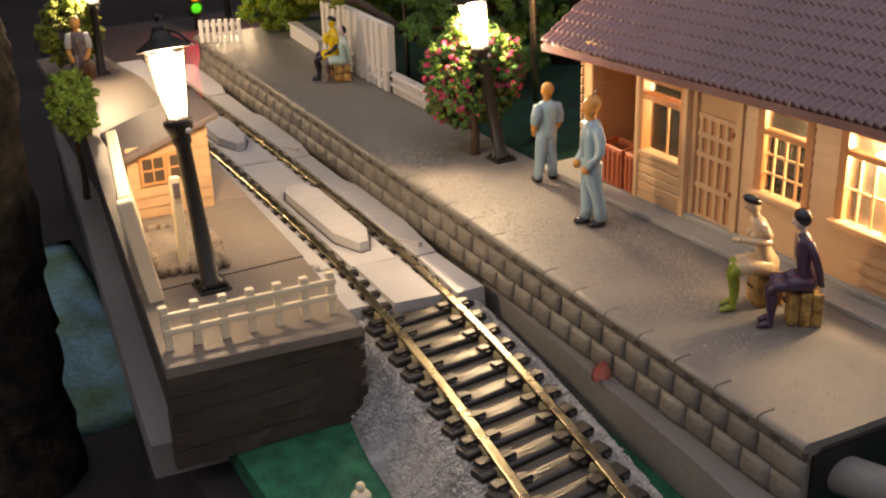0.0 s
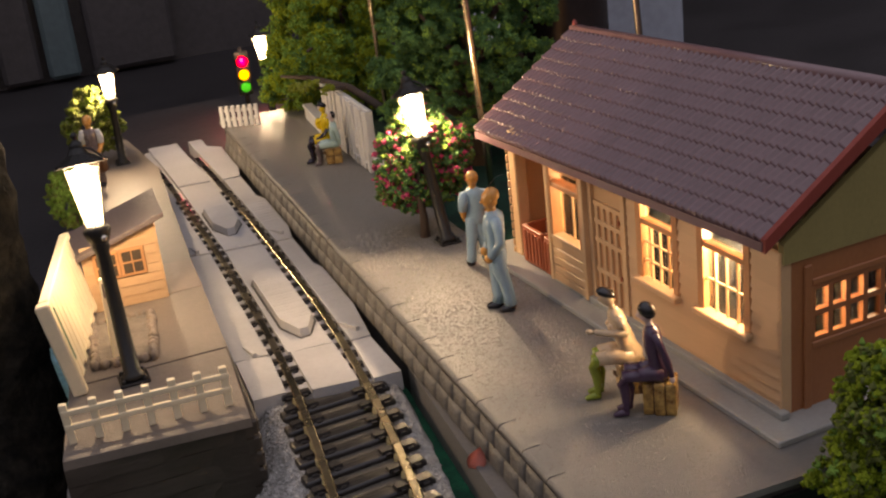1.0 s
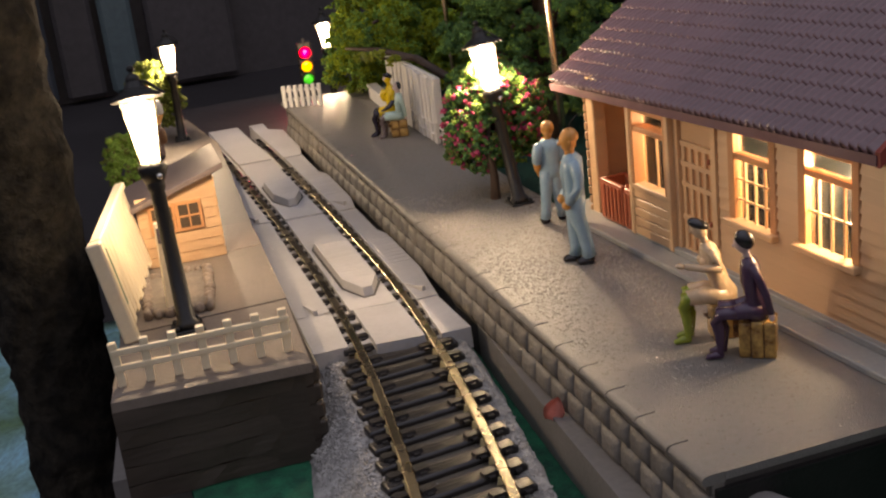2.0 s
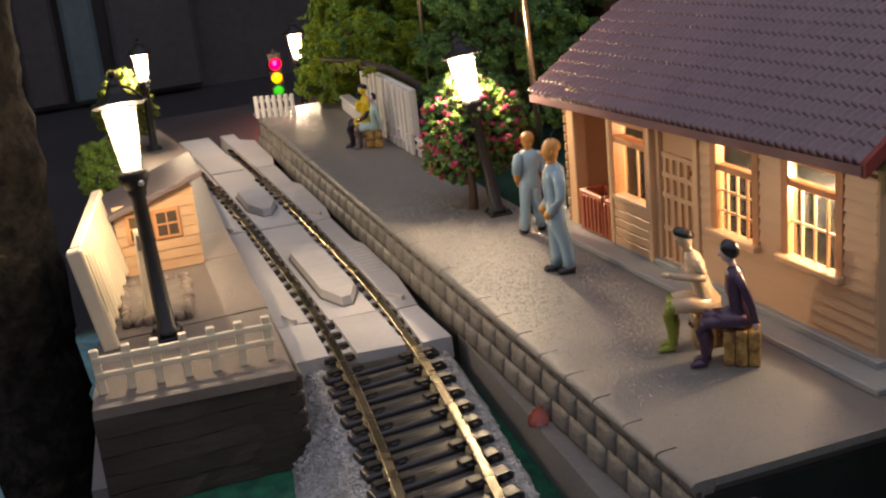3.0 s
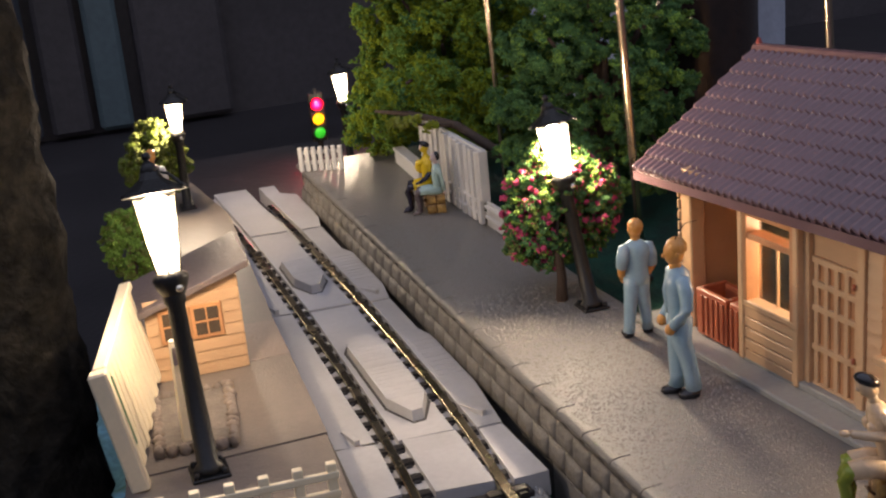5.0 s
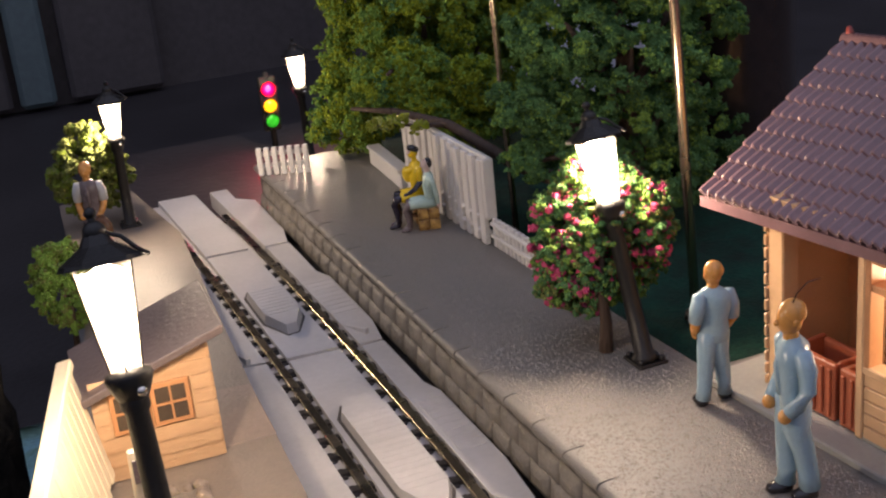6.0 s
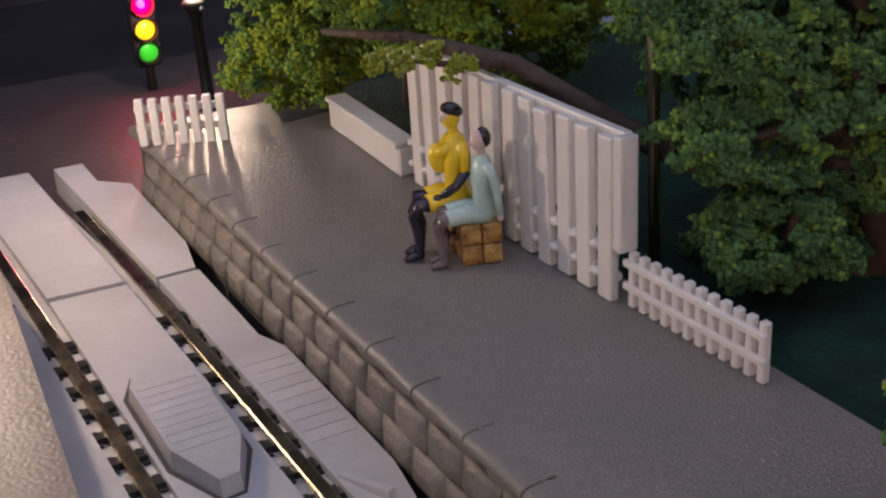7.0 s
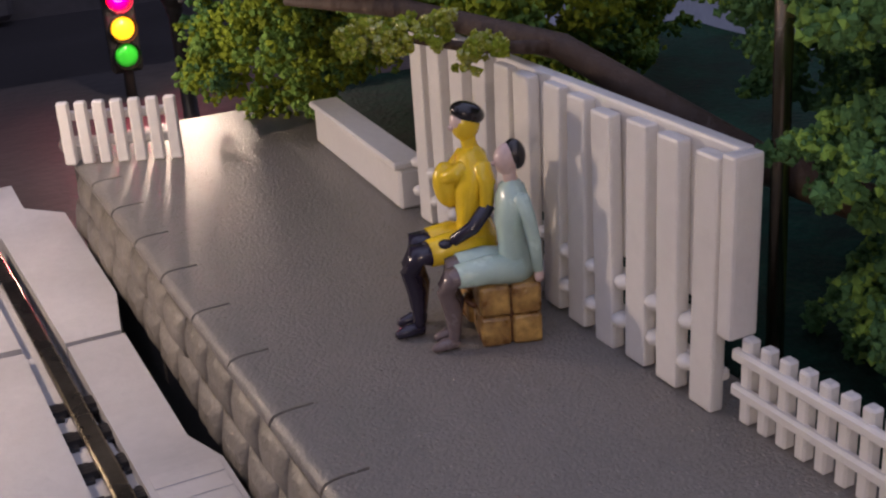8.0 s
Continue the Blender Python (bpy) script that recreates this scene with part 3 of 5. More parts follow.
def framed(hole, name, rail, bars, rows, depth=0.35):
    """Casing, transom, sill, glazing bars and pane in an opening of the front."""
    y0, y1, z0, z1 = hole
    w = thing(name, (0, 0, 0))
    w.parent = station
    part("casing", box_mesh(-depth, 0.5, y0 - 0.75, y0 + 0.35, z0 - 0.3, z1 + 0.5, 0.08), M_ORANGE, w)
    part("casing", box_mesh(-depth, 0.5, y1 - 0.35, y1 + 0.75, z0 - 0.3, z1 + 0.5, 0.08), M_ORANGE, w)
    part("lintel", box_mesh(-depth, 0.5, y0 + 0.35, y1 - 0.35, z1 - 0.3, z1 + 0.5, 0.08), M_ORANGE, w)
    part("sill", box_mesh(-1.15, 0.5, y0 - 1.0, y1 + 1.0, z0 - 0.65, z0 + 0.1, 0.12), M_TRIM, w)
    part("transom", box_mesh(-depth + 0.1, 0.6, y0 + 0.35, y1 - 0.35, rail, rail + 0.7, 0.08), M_ORANGE, w)
    for k in range(1, bars + 1):
        y = y0 + (y1 - y0) * k / (bars + 1)
        part("glazing_bar", box_mesh(0.1, 0.4, y - 0.10, y + 0.10, z0 + 0.1, rail), M_TRIM, w)
    for k in range(1, rows + 1):
        z = z0 + (rail - z0) * k / (rows + 1)
        part("glazing_bar", box_mesh(0.13, 0.37, y0 + 0.35, y1 - 0.35, z - 0.09, z + 0.09), M_TRIM, w)
    p = part("pane", box_mesh(0.45, 0.55, y0 + 0.3, y1 - 0.3, z0 + 0.05, z1 - 0.25), M_PANE, w)
    p.visible_shadow = False
    return w


framed(WINDOWS["a"], "window", 15.7, 3, 1)
framed(WINDOWS["b"], "window", 14.9, 3, 2)
framed(BAY, "window", 14.4, 1, 0, 1.1)
# bay: apron of boards below the sill, side posts
part("bay_post", box_mesh(-1.2, 0.2, BAY[0] - 1.0, BAY[0] - 0.2, 0.9, 17.6, 0.1), M_TRIM, station)
part("bay_post", box_mesh(-1.2, 0.2, BAY[1] + 0.2, BAY[1] + 1.0, 0.9, 17.6, 0.1), M_TRIM, station)
for k in range(5):
    part("apron_board", box_mesh(-1.05, -0.1, BAY[0] - 0.2, BAY[1] + 0.2, 1.0 + 1.22 * k, 2.16 + 1.22 * k, 0.12), M_CLADDING, station)
# door: frame, transom panel, leaf with raised lattice and planks
door = thing("door", (0, 0, 0), label="closed tan plank door with raised lattice")
door.parent = station
y0, y1, z0, z1 = DOOR
part("frame", box_mesh(-0.4, 0.6, y0 - 0.5, y0 + 0.45, 0.9, z1 + 0.5, 0.08), M_TRIM, door)
part("frame", box_mesh(-0.4, 0.6, y1 - 0.45, y1 + 0.5, 0.9, z1 + 0.5, 0.08), M_TRIM, door)
part("frame", box_mesh(-0.4, 0.6, y0 + 0.45, y1 - 0.45, z1 - 0.2, z1 + 0.5, 0.08), M_TRIM, door)
part("transom_panel", box_mesh(0.15, 0.6, y0 + 0.45, y1 - 0.45, 14.9, z1 - 0.2, 0.05), M_CLADDING, door)
part("door_leaf", box_mesh(0.25, 0.7, y0 + 0.5, y1 - 0.5, 0.9, 15.0, 0.05), M_ORANGE, door)
for k in range(5):
    y = y0 + 0.75 + k * (y1 - y0 - 1.9) / 4
    part("stile", box_mesh(-0.05, 0.3, y - 0.2, y + 0.4, 1.0, 14.9, 0.06), M_TRIM, door)
for z in (1.1, 5.2, 9.3, 11.8, 14.2):
    part("rail", box_mesh(-0.1, 0.3, y0 + 0.5, y1 - 0.5, z, z + 0.65, 0.06), M_TRIM, door)
for z in (5.8, 13.2):
    ball_bm = bmesh.new()
    tube(ball_bm, [(-0.3, y0 + 0.95, z), (-0.3, y0 + 0.95, z + 0.5)], [0.18, 0.18], 8)
    part("hinge" if z > 6 else "knob", ball_bm, M_BRICKRED, door)
# clapboards of the front, each a course between the openings
wide = [(h[0] - 0.8, h[1] + 0.8, h[2] - 0.7, h[3] + 0.55) for h in HOLES]
for k in range(14):
    z = 0.9 + 1.29 * k
    cuts = [(a, b) for a, b, c, d in wide if c < z + 1.1 and d > z + 0.1]
    for a, b in stretch_of(0.4, 46.0, cuts + ([(BAY[0] - 1.0, BAY[1] + 1.0)] if z < 8 else [])):
        bm = bmesh.new()
        vs = bx(bm, -0.33, 0.0, a, b, z, z + 1.16)
        for v in vs:
            if v.co.x < -0.1 and v.co.z > z + 1:
                v.co.x = -0.08
        part("clapboard", bm, M_CLADDING, station)
part("corner_post", box_mesh(-0.3, 1.0, -0.05, 0.38, 0.0, TOP, 0.06), M_CLADDING, station)
part("plinth", box_mesh(-1.0, 0.1, -0.9, 45.9, 0.7, 1.55, 0.1), M_PLINTH, station, "grey plinth course")
# near gable end: wide glazed frame under an olive panel
gable = thing("gable_end", (0, 0, 0), label="orange-brown gable end with a row of lit panes")
gable.parent = station
PANES = [(4.1 + 2.3 * c, 5.8 + 2.3 * c, z, z + 2.35) for c in range(10) for z in (8.6, 11.55)]
bm = bmesh.new()
pierced(bm, 1.0, DEEP - 0.2, 0.0, TOP, PANES, 0.8, axis="x")
part("end_panel", bm, M_ENDWALL, gable)
p = part("pane", box_mesh(3.9, 27.0, 0.35, 0.45, 8.4, 14.1), M_PANE, gable)
p.visible_shadow = False
for x in (3.0, 27.8):
    part("upright", box_mesh(x - 0.5, x + 0.5, -0.3, 0.0, 0.3, 16.9, 0.1), M_ENDWALL, gable)
for z in (7.4, 14.5):
    part("cross_rail", box_mesh(3.5, 27.3, -0.25, 0.0, z, z + 0.75, 0.1), M_ENDWALL, gable)
bm = bmesh.new()
vs = [bm.verts.new(c) for c in ((-0.2, 0.0, TOP - 1.2), (DEEP + 0.2, 0.0, TOP - 1.2), (DEEP + 0.2, 0.0, TOP + 1), (14.5, 0.0, TOP + 10.0), (-0.2, 0.0, TOP + 1))]
f = bm.faces.new(vs)
ext = bmesh.ops.extrude_face_region(bm, geom=[f])
for v in ext["geom"]:
    if isinstance(v, bmesh.types.BMVert):
        v.co.y += 0.8
bmesh.ops.recalc_face_normals(bm, faces=list(bm.faces))
part("gable_panel", bm, M_OLIVE, gable, "olive gable panel in the roof's shade", at=(0, -0.35, 0))
bm = bmesh.new()
vs = [bm.verts.new(c) for c in ((0, LEN, TOP - 0.2), (DEEP, LEN, TOP - 0.2), (14.5, LEN, TOP + 6.4))]
f = bm.faces.new(vs)
ext = bmesh.ops.extrude_face_region(bm, geom=[f])
for v in ext["geom"]:
    if isinstance(v, bmesh.types.BMVert):
        v.co.y -= 0.8
bmesh.ops.recalc_face_normals(bm, faces=list(bm.faces))
part("far_gable", bm, M_CLADDING, station)
# step along the front
part("front_step", box_mesh(-3.9, 20.0, -4.0, LEN + 5, -0.02, 0.72, 0.12), M_PLINTH, station, "grey step along the house")
# red boxes on the porch
for y0, y1 in ((46.4, 48.4), (49.0, 54.6)):
    seat = thing("red_box", (0, 0, 0), label="brick-red slatted box")
    seat.parent = station
    part("box_front", box_mesh(-0.75, -0.1, y0, y1, 0.8, 6.2, 0.12), M_BRICKRED, seat)
    part("box_side", box_mesh(-0.1, 3.2, y1 - 0.5, y1, 0.8, 6.2, 0.12), M_BRICKRED, seat)
    part("box_side", box_mesh(-0.1, 3.2, y0, y0 + 0.5, 0.8, 6.2, 0.12), M_BRICKRED, seat)
    part("box_rear", box_mesh(2.7, 3.3, y0 + 0.5, y1 - 0.5, 0.8, 6.0, 0.12), M_BRICKRED, seat)
    n = int((y1 - y0) / 0.95)
    for k in range(n):
        y = y0 + 0.35 + k * 0.95
        part("slat", box_mesh(-1.0, -0.75, y, y + 0.42, 1.2, 5.7, 0.06), M_BRICKRED, seat)

# roof: two slabs, tiles, ridge, bargeboard. The eaves rise a little towards the near gable.
RUN, RISE = 16.9, 11.6
EAVE_X, Y0, Y1 = -2.5, -0.6, 67.0
EAVE_NEAR, EAVE_FAR = 21.2, 17.1


def eave_z(y):
    return EAVE_NEAR + (EAVE_FAR - EAVE_NEAR) * (y - Y0) / (Y1 - Y0)


roof = thing("roof", (0, 0, 0), (0, 0, -2.0), label="plum-brown tiled pitched roof")
roof.parent = station
for side in (0, 1):
    bm = bmesh.new()
    x0, x1 = (EAVE_X, EAVE_X + RUN) if side == 0 else (EAVE_X + 2 * RUN, EAVE_X + RUN)
    top = [bm.verts.new(c) for c in ((x0, Y0, eave_z(Y0)), (x0, Y1, eave_z(Y1)), (x1, Y1, eave_z(Y1) + RISE), (x1, Y0, eave_z(Y0) + RISE))]
    low = [bm.verts.new((v.co.x, v.co.y, v.co.z - 0.9)) for v in top]
    for q in (top, list(reversed(low)), *[[top[i], low[i], low[(i + 1) % 4], top[(i + 1) % 4]] for i in range(4)]):
        bm.faces.new(q)
    bmesh.ops.recalc_face_normals(bm, faces=list(bm.faces))
    part("roof_slab", bm, M_TILE, roof)
bm = bmesh.new()
x0, x1 = EAVE_X - 0.35, EAVE_X + RUN
top = [bm.verts.new(c) for c in ((x0, Y0 - 0.4, eave_z(Y0) + 0.15), (x1, Y0 - 0.4, eave_z(Y0) + RISE + 0.5), (x1, Y0 - 0.4, eave_z(Y0) + RISE - 1.2), (x0, Y0 - 0.4, eave_z(Y0) - 1.3))]
f = bm.faces.new(top)
ext = bmesh.ops.extrude_face_region(bm, geom=[f])
for v in ext["geom"]:
    if isinstance(v, bmesh.types.BMVert):
        v.co.y += 0.7
bmesh.ops.recalc_face_normals(bm, faces=list(bm.faces))
part("bargeboard", bm, M_BARGE, roof, "dark red bargeboard")
bm = bmesh.new()
tube(bm, [(EAVE_X + RUN, Y0 - 0.2, eave_z(Y0) + RISE + 0.2), (EAVE_X + RUN, Y1 + 0.2, eave_z(Y1) + RISE + 0.2)], [0.75, 0.75], 10)
part("ridge", bm, M_TILE, roof)
bm = bmesh.new()
tube(bm, [(EAVE_X + RUN, Y1 - 0.5, eave_z(Y1) + RISE + 0.4), (EAVE_X + RUN, Y1 - 0.3, eave_z(Y1) + RISE + 1.5)], [0.5, 0.25], 8)
part("finial", bm, M_BARGE, roof)
bm = bmesh.new()
vs = bx(bm, EAVE_X - 0.5, EAVE_X + 0.3, Y0, Y1, 0, 1.0)
for v in vs:
    v.co.z += eave_z(v.co.y) - 1.15
part("fascia", bm, M_TILE, roof)
# pantiles: a hollow and a roll each, laid in courses that overlap
COURSES, COLS = 10, 54
PITCH = math.atan2(RISE, RUN)
SLOPE = math.hypot(RISE, RUN)
TW, TL = (Y1 - Y0) / COLS, SLOPE / COURSES + 0.25


def tile_bm(bm, at=Matrix()):
    """A tile: y across, x up the slope, z off the roof."""
    prof = [(0.0, 0.10), (0.12, -0.06), (0.42, 0.02), (0.60, 0.48), (0.78, 0.66), (0.93, 0.46), (1.0, 0.10)]
    rows = []
    for x, lift in ((-0.12, 0.04), (-0.06, 0.20), (0.06, 0.29), (0.24, 0.30), (TL, 0.02)):
        rows.append([bm.verts.new(at @ Vector((x, p * TW, q + lift))) for p, q in prof])
    foot = [bm.verts.new(at @ Vector((0.0, p * TW, q - 0.05))) for p, q in prof]
    for a, b in list(zip(rows, rows[1:])) + [(foot, rows[0])]:
        for j in range(len(prof) - 1):
            f = bm.faces.new((a[j], b[j], b[j + 1], a[j + 1]))
            f.normal_flip()
            f.smooth = a is not foot


bm = bmesh.new()
tile_bm(bm)
tile = mesh_of("roof_tile", bm, M_TILE)
rest = bmesh.new()
rnd = random.Random(11)
tilt = math.degrees(math.atan((EAVE_FAR - EAVE_NEAR) / (Y1 - Y0)))
for c in range(COURSES):
    for k in range(COLS):
        y = Y0 + k * TW
        s = c * SLOPE / COURSES - 0.25
        at = Vector((EAVE_X + s * math.cos(PITCH), y, eave_z(y) + s * math.sin(PITCH)))
        turn = (tilt, -math.degrees(PITCH) + rnd.uniform(-0.5, 0.5), 0)
        if k < 30:
            part("roof_tile", tile, None, roof, at=at, turn=turn)
        else:
            m = Matrix.Translation(at) @ pose(0, 0, 0, *turn)
            tile_bm(rest, m)
tagged(part("far_tiles", rest, M_TILE, roof), kind="stuff")
bm = bmesh.new()
for c in range(COURSES):
    s = c * SLOPE / COURSES
    vs = bx(bm, 0, SLOPE / COURSES, Y0, Y1, 0, 0.35)
    for v in vs:
        d = s + v.co.x
        v.co = Vector((EAVE_X + 2 * RUN - d * math.cos(PITCH), v.co.y, eave_z(v.co.y) + d * math.sin(PITCH) + v.co.z))
part("rear_courses", bm, M_TILE, roof)

# lamps in the station room
ROOM = Matrix.Translation((26.0, -50.6, 0)) @ pose(0, 0, 0, 0, 0, 4.13)
for x, y, z, w in ((3.4, 9.4, 15.0, 0.008), (5.5, 21.8, 16.4, 0.0034), (5.5, 40.0, 13.5, 0.0012), (18.5, 8.0, 14.5, 0.003)):
    fix = thing("room_lamp", ROOM @ Vector((x, y, TOP - 0.1)), (0, 0, 4.13), "small lit bulb under the station ceiling", "lamp", "station room lamps")
    bm = bmesh.new()
    tube(bm, [(0, 0, 0), (0, 0, z - TOP + 0.9)], [0.25, 0.25], 8)
    part("stem", bm, M_BLACK, fix)
    bm = bmesh.new()
    ball(bm, (0, 0, z - TOP), (1.0, 3.0 if w > 0.0065 else 0.8, 1.3 if w > 0.0065 else 0.9), seg=12, rings=8)
    b = part("bulb", bm, M_BULB, fix, "glowing warm bulb")
    b.visible_shadow = False
    glow("station_light", ROOM @ Vector((x, y, z)), w, (1.0, 0.74, 0.45), 0.8)

# ---- lamps ----
def lantern_lamp(at, lean, height, scale=1.0, watts=0.012, board=None, label="", bulb=1.0):
    """Cast lamp post with a six-sided lantern; lean: how far its top stands off in x and y."""
    lamp = thing("street_lamp", at, label=label, category="lamp", group="platform lamps")
    h, s = height, scale

    def on(z, dx=0.0, dy=0.0):
        return (lean[0] * z / h + dx, lean[1] * z / h + dy, z)

    bm = bmesh.new()
    bx(bm, -1.7 * s, 1.7 * s, -1.7 * s, 1.7 * s, 0, 0.35 * s)
    bevelled(bm, 0.1)
    part("foot_plate", bm, M_BLACK, lamp)
    for k in range(4):
        bm = bmesh.new()
        tube(bm, [(1.2 * s * (1 if k % 2 else -1), 1.2 * s * (1 if k > 1 else -1), 0.3 * s), (1.2 * s * (1 if k % 2 else -1), 1.2 * s * (1 if k > 1 else -1), 0.75 * s)], [0.3 * s, 0.3 * s], 6)
        part("bolt", bm, M_BLACK, lamp)
    bm = bmesh.new()
    zb = h * 0.635
    tube(bm, [on(0.2), on(0.7 * s), on(1.0 * s), on(zb * 0.45), on(zb * 0.86), on(zb * 0.88), on(zb)], [1.5 * s, 1.35 * s, 1.0 * s, 0.85 * s, 0.8 * s, 1.0 * s, 0.95 * s], 14)
    part("post", bm, M_BLACK, lamp)
    bm = bmesh.new()
    tube(bm, [on(zb - 1.6 * s), on(zb - 0.8 * s), on(zb - 0.1 * s), on(zb + 0.3 * s)], [0.95 * s, 1.35 * s, 1.6 * s, 1.5 * s], 12)
    part("collar", bm, M_BLACK, lamp)
    bm = bmesh.new()
    ball(bm, on(zb - 0.6 * s, 0.5 * s, -1.35 * s), (0.38 * s, 0.3 * s, 0.38 * s), seg=10, rings=6)
    part("wire_stud", bm, M_CHROME, lamp, "bright wire end")
    # lantern: tapered glass with corner bars, brim, cap and finial
    zt = h * 0.905
    r0, r1 = 1.15 * s, 2.15 * s
    bm = bmesh.new()
    rows = [[bm.verts.new(Vector(on(z)) + Vector((r * math.cos(a), r * math.sin(a), 0))) for a in (math.pi / 3 * j + 0.4 for j in range(6))] for z, r in ((zb + 0.3 * s, r0), (zt, r1))]
    for j in range(6):
        bm.faces.new((rows[0][j], rows[0][(j + 1) % 6], rows[1][(j + 1) % 6], rows[1][j]))
    g = part("glass", bm, M_LENS, lamp, "clear lantern glass")
    g.visible_shadow = False
    for j in range(6):
        a = math.pi / 3 * j + 0.4
        bm = bmesh.new()
        c, d = Vector((r0 * math.cos(a), r0 * math.sin(a), 0)), Vector((r1 * math.cos(a), r1 * math.sin(a), 0))
        tube(bm, [Vector(on(zb + 0.3 * s)) + c, Vector(on(zt)) + d], [0.07 * s, 0.07 * s], 6)
        b = part("bar", bm, M_BLACK, lamp)
    zm = (zb + zt) / 2
    bm = bmesh.new()
    tube(bm, [on(zb + 0.7 * s), on(zm - 0.6 * s), on(zm + 0.8 * s), on(zt - 0.5 * s)], [0.75 * s * bulb, 1.1 * s * bulb, 1.4 * s * bulb, 1.2 * s * bulb], 12)
    b = part("bulb", bm, M_BULB, lamp, "glowing warm white bulb")
    b.visible_shadow = False
    bm = bmesh.new()
    tube(bm, [on(zt), on(zt + 0.3 * s), on(zt + 1.2 * s), on(zt + 1.9 * s)], [2.85 * s, 2.75 * s, 1.2 * s, 0.8 * s], 12, smooth=False)
    part("brim", bm, M_BLACK, lamp)
    bm = bmesh.new()
    tube(bm, [on(zt + 1.8 * s), on(zt + 2.3 * s), on(zt + 2.6 * s)], [0.85 * s, 0.75 * s, 0.5 * s], 10)
    tube(bm, [on(zt + 2.5 * s), on(zt + 3.0 * s)], [0.3 * s, 0.2 * s], 8)
    part("cap", bm, M_BLACK, lamp)
    bm = bmesh.new()
    ball(bm, on(zt + 3.2 * s), (0.42 * s, 0.42 * s, 0.4 * s), seg=12, rings=8)
    part("finial", bm, M_BLACK, lamp)
    bm = bmesh.new()
    tube(bm, [on(zt + 2.0 * s, 0.5 * s, -0.3 * s), on(zt + 1.7 * s, 1.5 * s, -0.8 * s), on(zt + 0.9 * s, 2.3 * s, -1.2 * s), on(zt + 0.5 * s, 2.9 * s, -1.5 * s)], [0.16 * s] * 4, 6)
    part("bracket", bm, M_BLACK, lamp)
    if board:
        bm = bmesh.new()
        bx(bm, -0.7 * s, 0.7 * s, 0.0, 0.25, zb + 0.4 * s, zt + 0.2)
        part("led_board", bm, M_BLACK, lamp, at=(lean[0] * zm / h - board[0] * 1.6, lean[1] * zm / h - board[1] * 1.6, 0), turn=(0, 0, math.degrees(math.atan2(board[1], board[0])) + 90))
    x, y, z = on(zm)
    glow("lamp_light", (at[0] + x, at[1] + y, at[2] + z), watts, WARM, 1.2 * s)
    return lamp


lantern_lamp((-34.6, -0.2, -0.4), (-0.3, 8.6), 29.2, 1.10, 0.016, label="black cast lamp post, lit, leaning beside the low fence")
lantern_lamp((15.4, 18.8, 0.0), (-1.7, 6.0), 24.5, 0.98, 0.028, board=(-0.71, -0.70), label="black cast lamp post, lit, in front of the flowering bush")
lantern_lamp((-23.0, 100.0, -0.4), (0.3, 0.0), 20.6, 0.85, 0.022, label="black lamp post, lit, at the far end of the side platform")
lantern_lamp((19.6, 153.7, -12.6), (-0.6, 0.0), 24.8, 0.95, 0.019, label="tall black lamp post, lit, beyond the platform's far end")

# ---- signal ----
signal = thing("light_signal", (17.4, 173.7, -12.6), label="three-aspect colour light signal, red, yellow and green lit", category="signal")
bm = bmesh.new()
tube(bm, [(0, 0, 0), (0, 0, 16)], [0.7, 0.6], 10)
part("post", bm, M_BLACK, signal)
part("signal_head", box_mesh(-1.9, 1.9, -0.5, 0.9, 3.4, 15.2, 0.3), M_BLACK, signal)
for z, col, e, name in ((12.5, (1.0, 0.0, 0.02), 3.0, "red_aspect"), (8.9, (1.0, 0.48, 0.0), 0.9, "yellow_aspect"), (5.6, (0.03, 0.50, 0.02), 0.15, "green_aspect")):
    m = paint(name + "_lens", col, 0.2, 0.0, 5, 1, 0, 1, emit=e, emit_col=col)
    bm = bmesh.new()
    ball(bm, (0, -0.6, z), (1.45, 0.6, 1.45), seg=16, rings=10)
    part(name, bm, m, signal, "lit " + name.split("_")[0] + " lens")
    bm = bmesh.new()
    tube(bm, [(0, -0.4, z), (0, -1.5, z)], [1.65, 1.65], 14, caps=False)
    part("hood", bm, M_BLACK, signal)
glow("red_light", (17.4, 171.7, -0.1), 0.008, (1.0, 0.05, 0.12), 1.2)

# ---- fences ----
low = thing("picket_fence", (-43.6, -12.6, -0.4), (0, 0, -3.0), "cream plastic picket fence on the platform end", "fence")
for k in range(7):
    part("picket", box_mesh(-0.46, 0.46, -0.4, 0.4, 0, 5.1, 0.14, 2), M_CREAM, low, at=(0.4 + 3.0 * k, 0, 0), turn=(0, -3.5 if k == 0 else 0, 0))
for z in (1.9, 3.7):
    part("rail", box_mesh(-0.2, 19.0, -0.55, -0.05, z - 0.05, z + 0.65, 0.14, 2), M_CREAM, low)

# white sign board standing along the side platform
sign = thing("station_board", (-41.2, -0.8, -0.4), (0, -9.5, -10.5), "cream vertical-boarded sign with green panel, leaning outwards", "sign")
for k in range(12):
    part("board", box_mesh(-0.35, 0.45, 1.3 + 2.05 * k, 3.2 + 2.05 * k, 1.5 - 0.6 * (k % 2), 12.5, 0.12), M_CREAM, sign)
part("end_post", box_mesh(-0.9, 0.9, -0.2, 1.3, 0, 12.7, 0.2), M_CREAM, sign)
part("top_rail", box_mesh(-0.6, 0.8, 1.3, 26.0, 11.9, 12.8, 0.15), M_CREAM, sign)
part("green_panel", box_mesh(0.46, 0.75, 1.5, 2.6, 4.0, 11.2, 0.05), M_DARKGREEN, sign, "dark green strip")

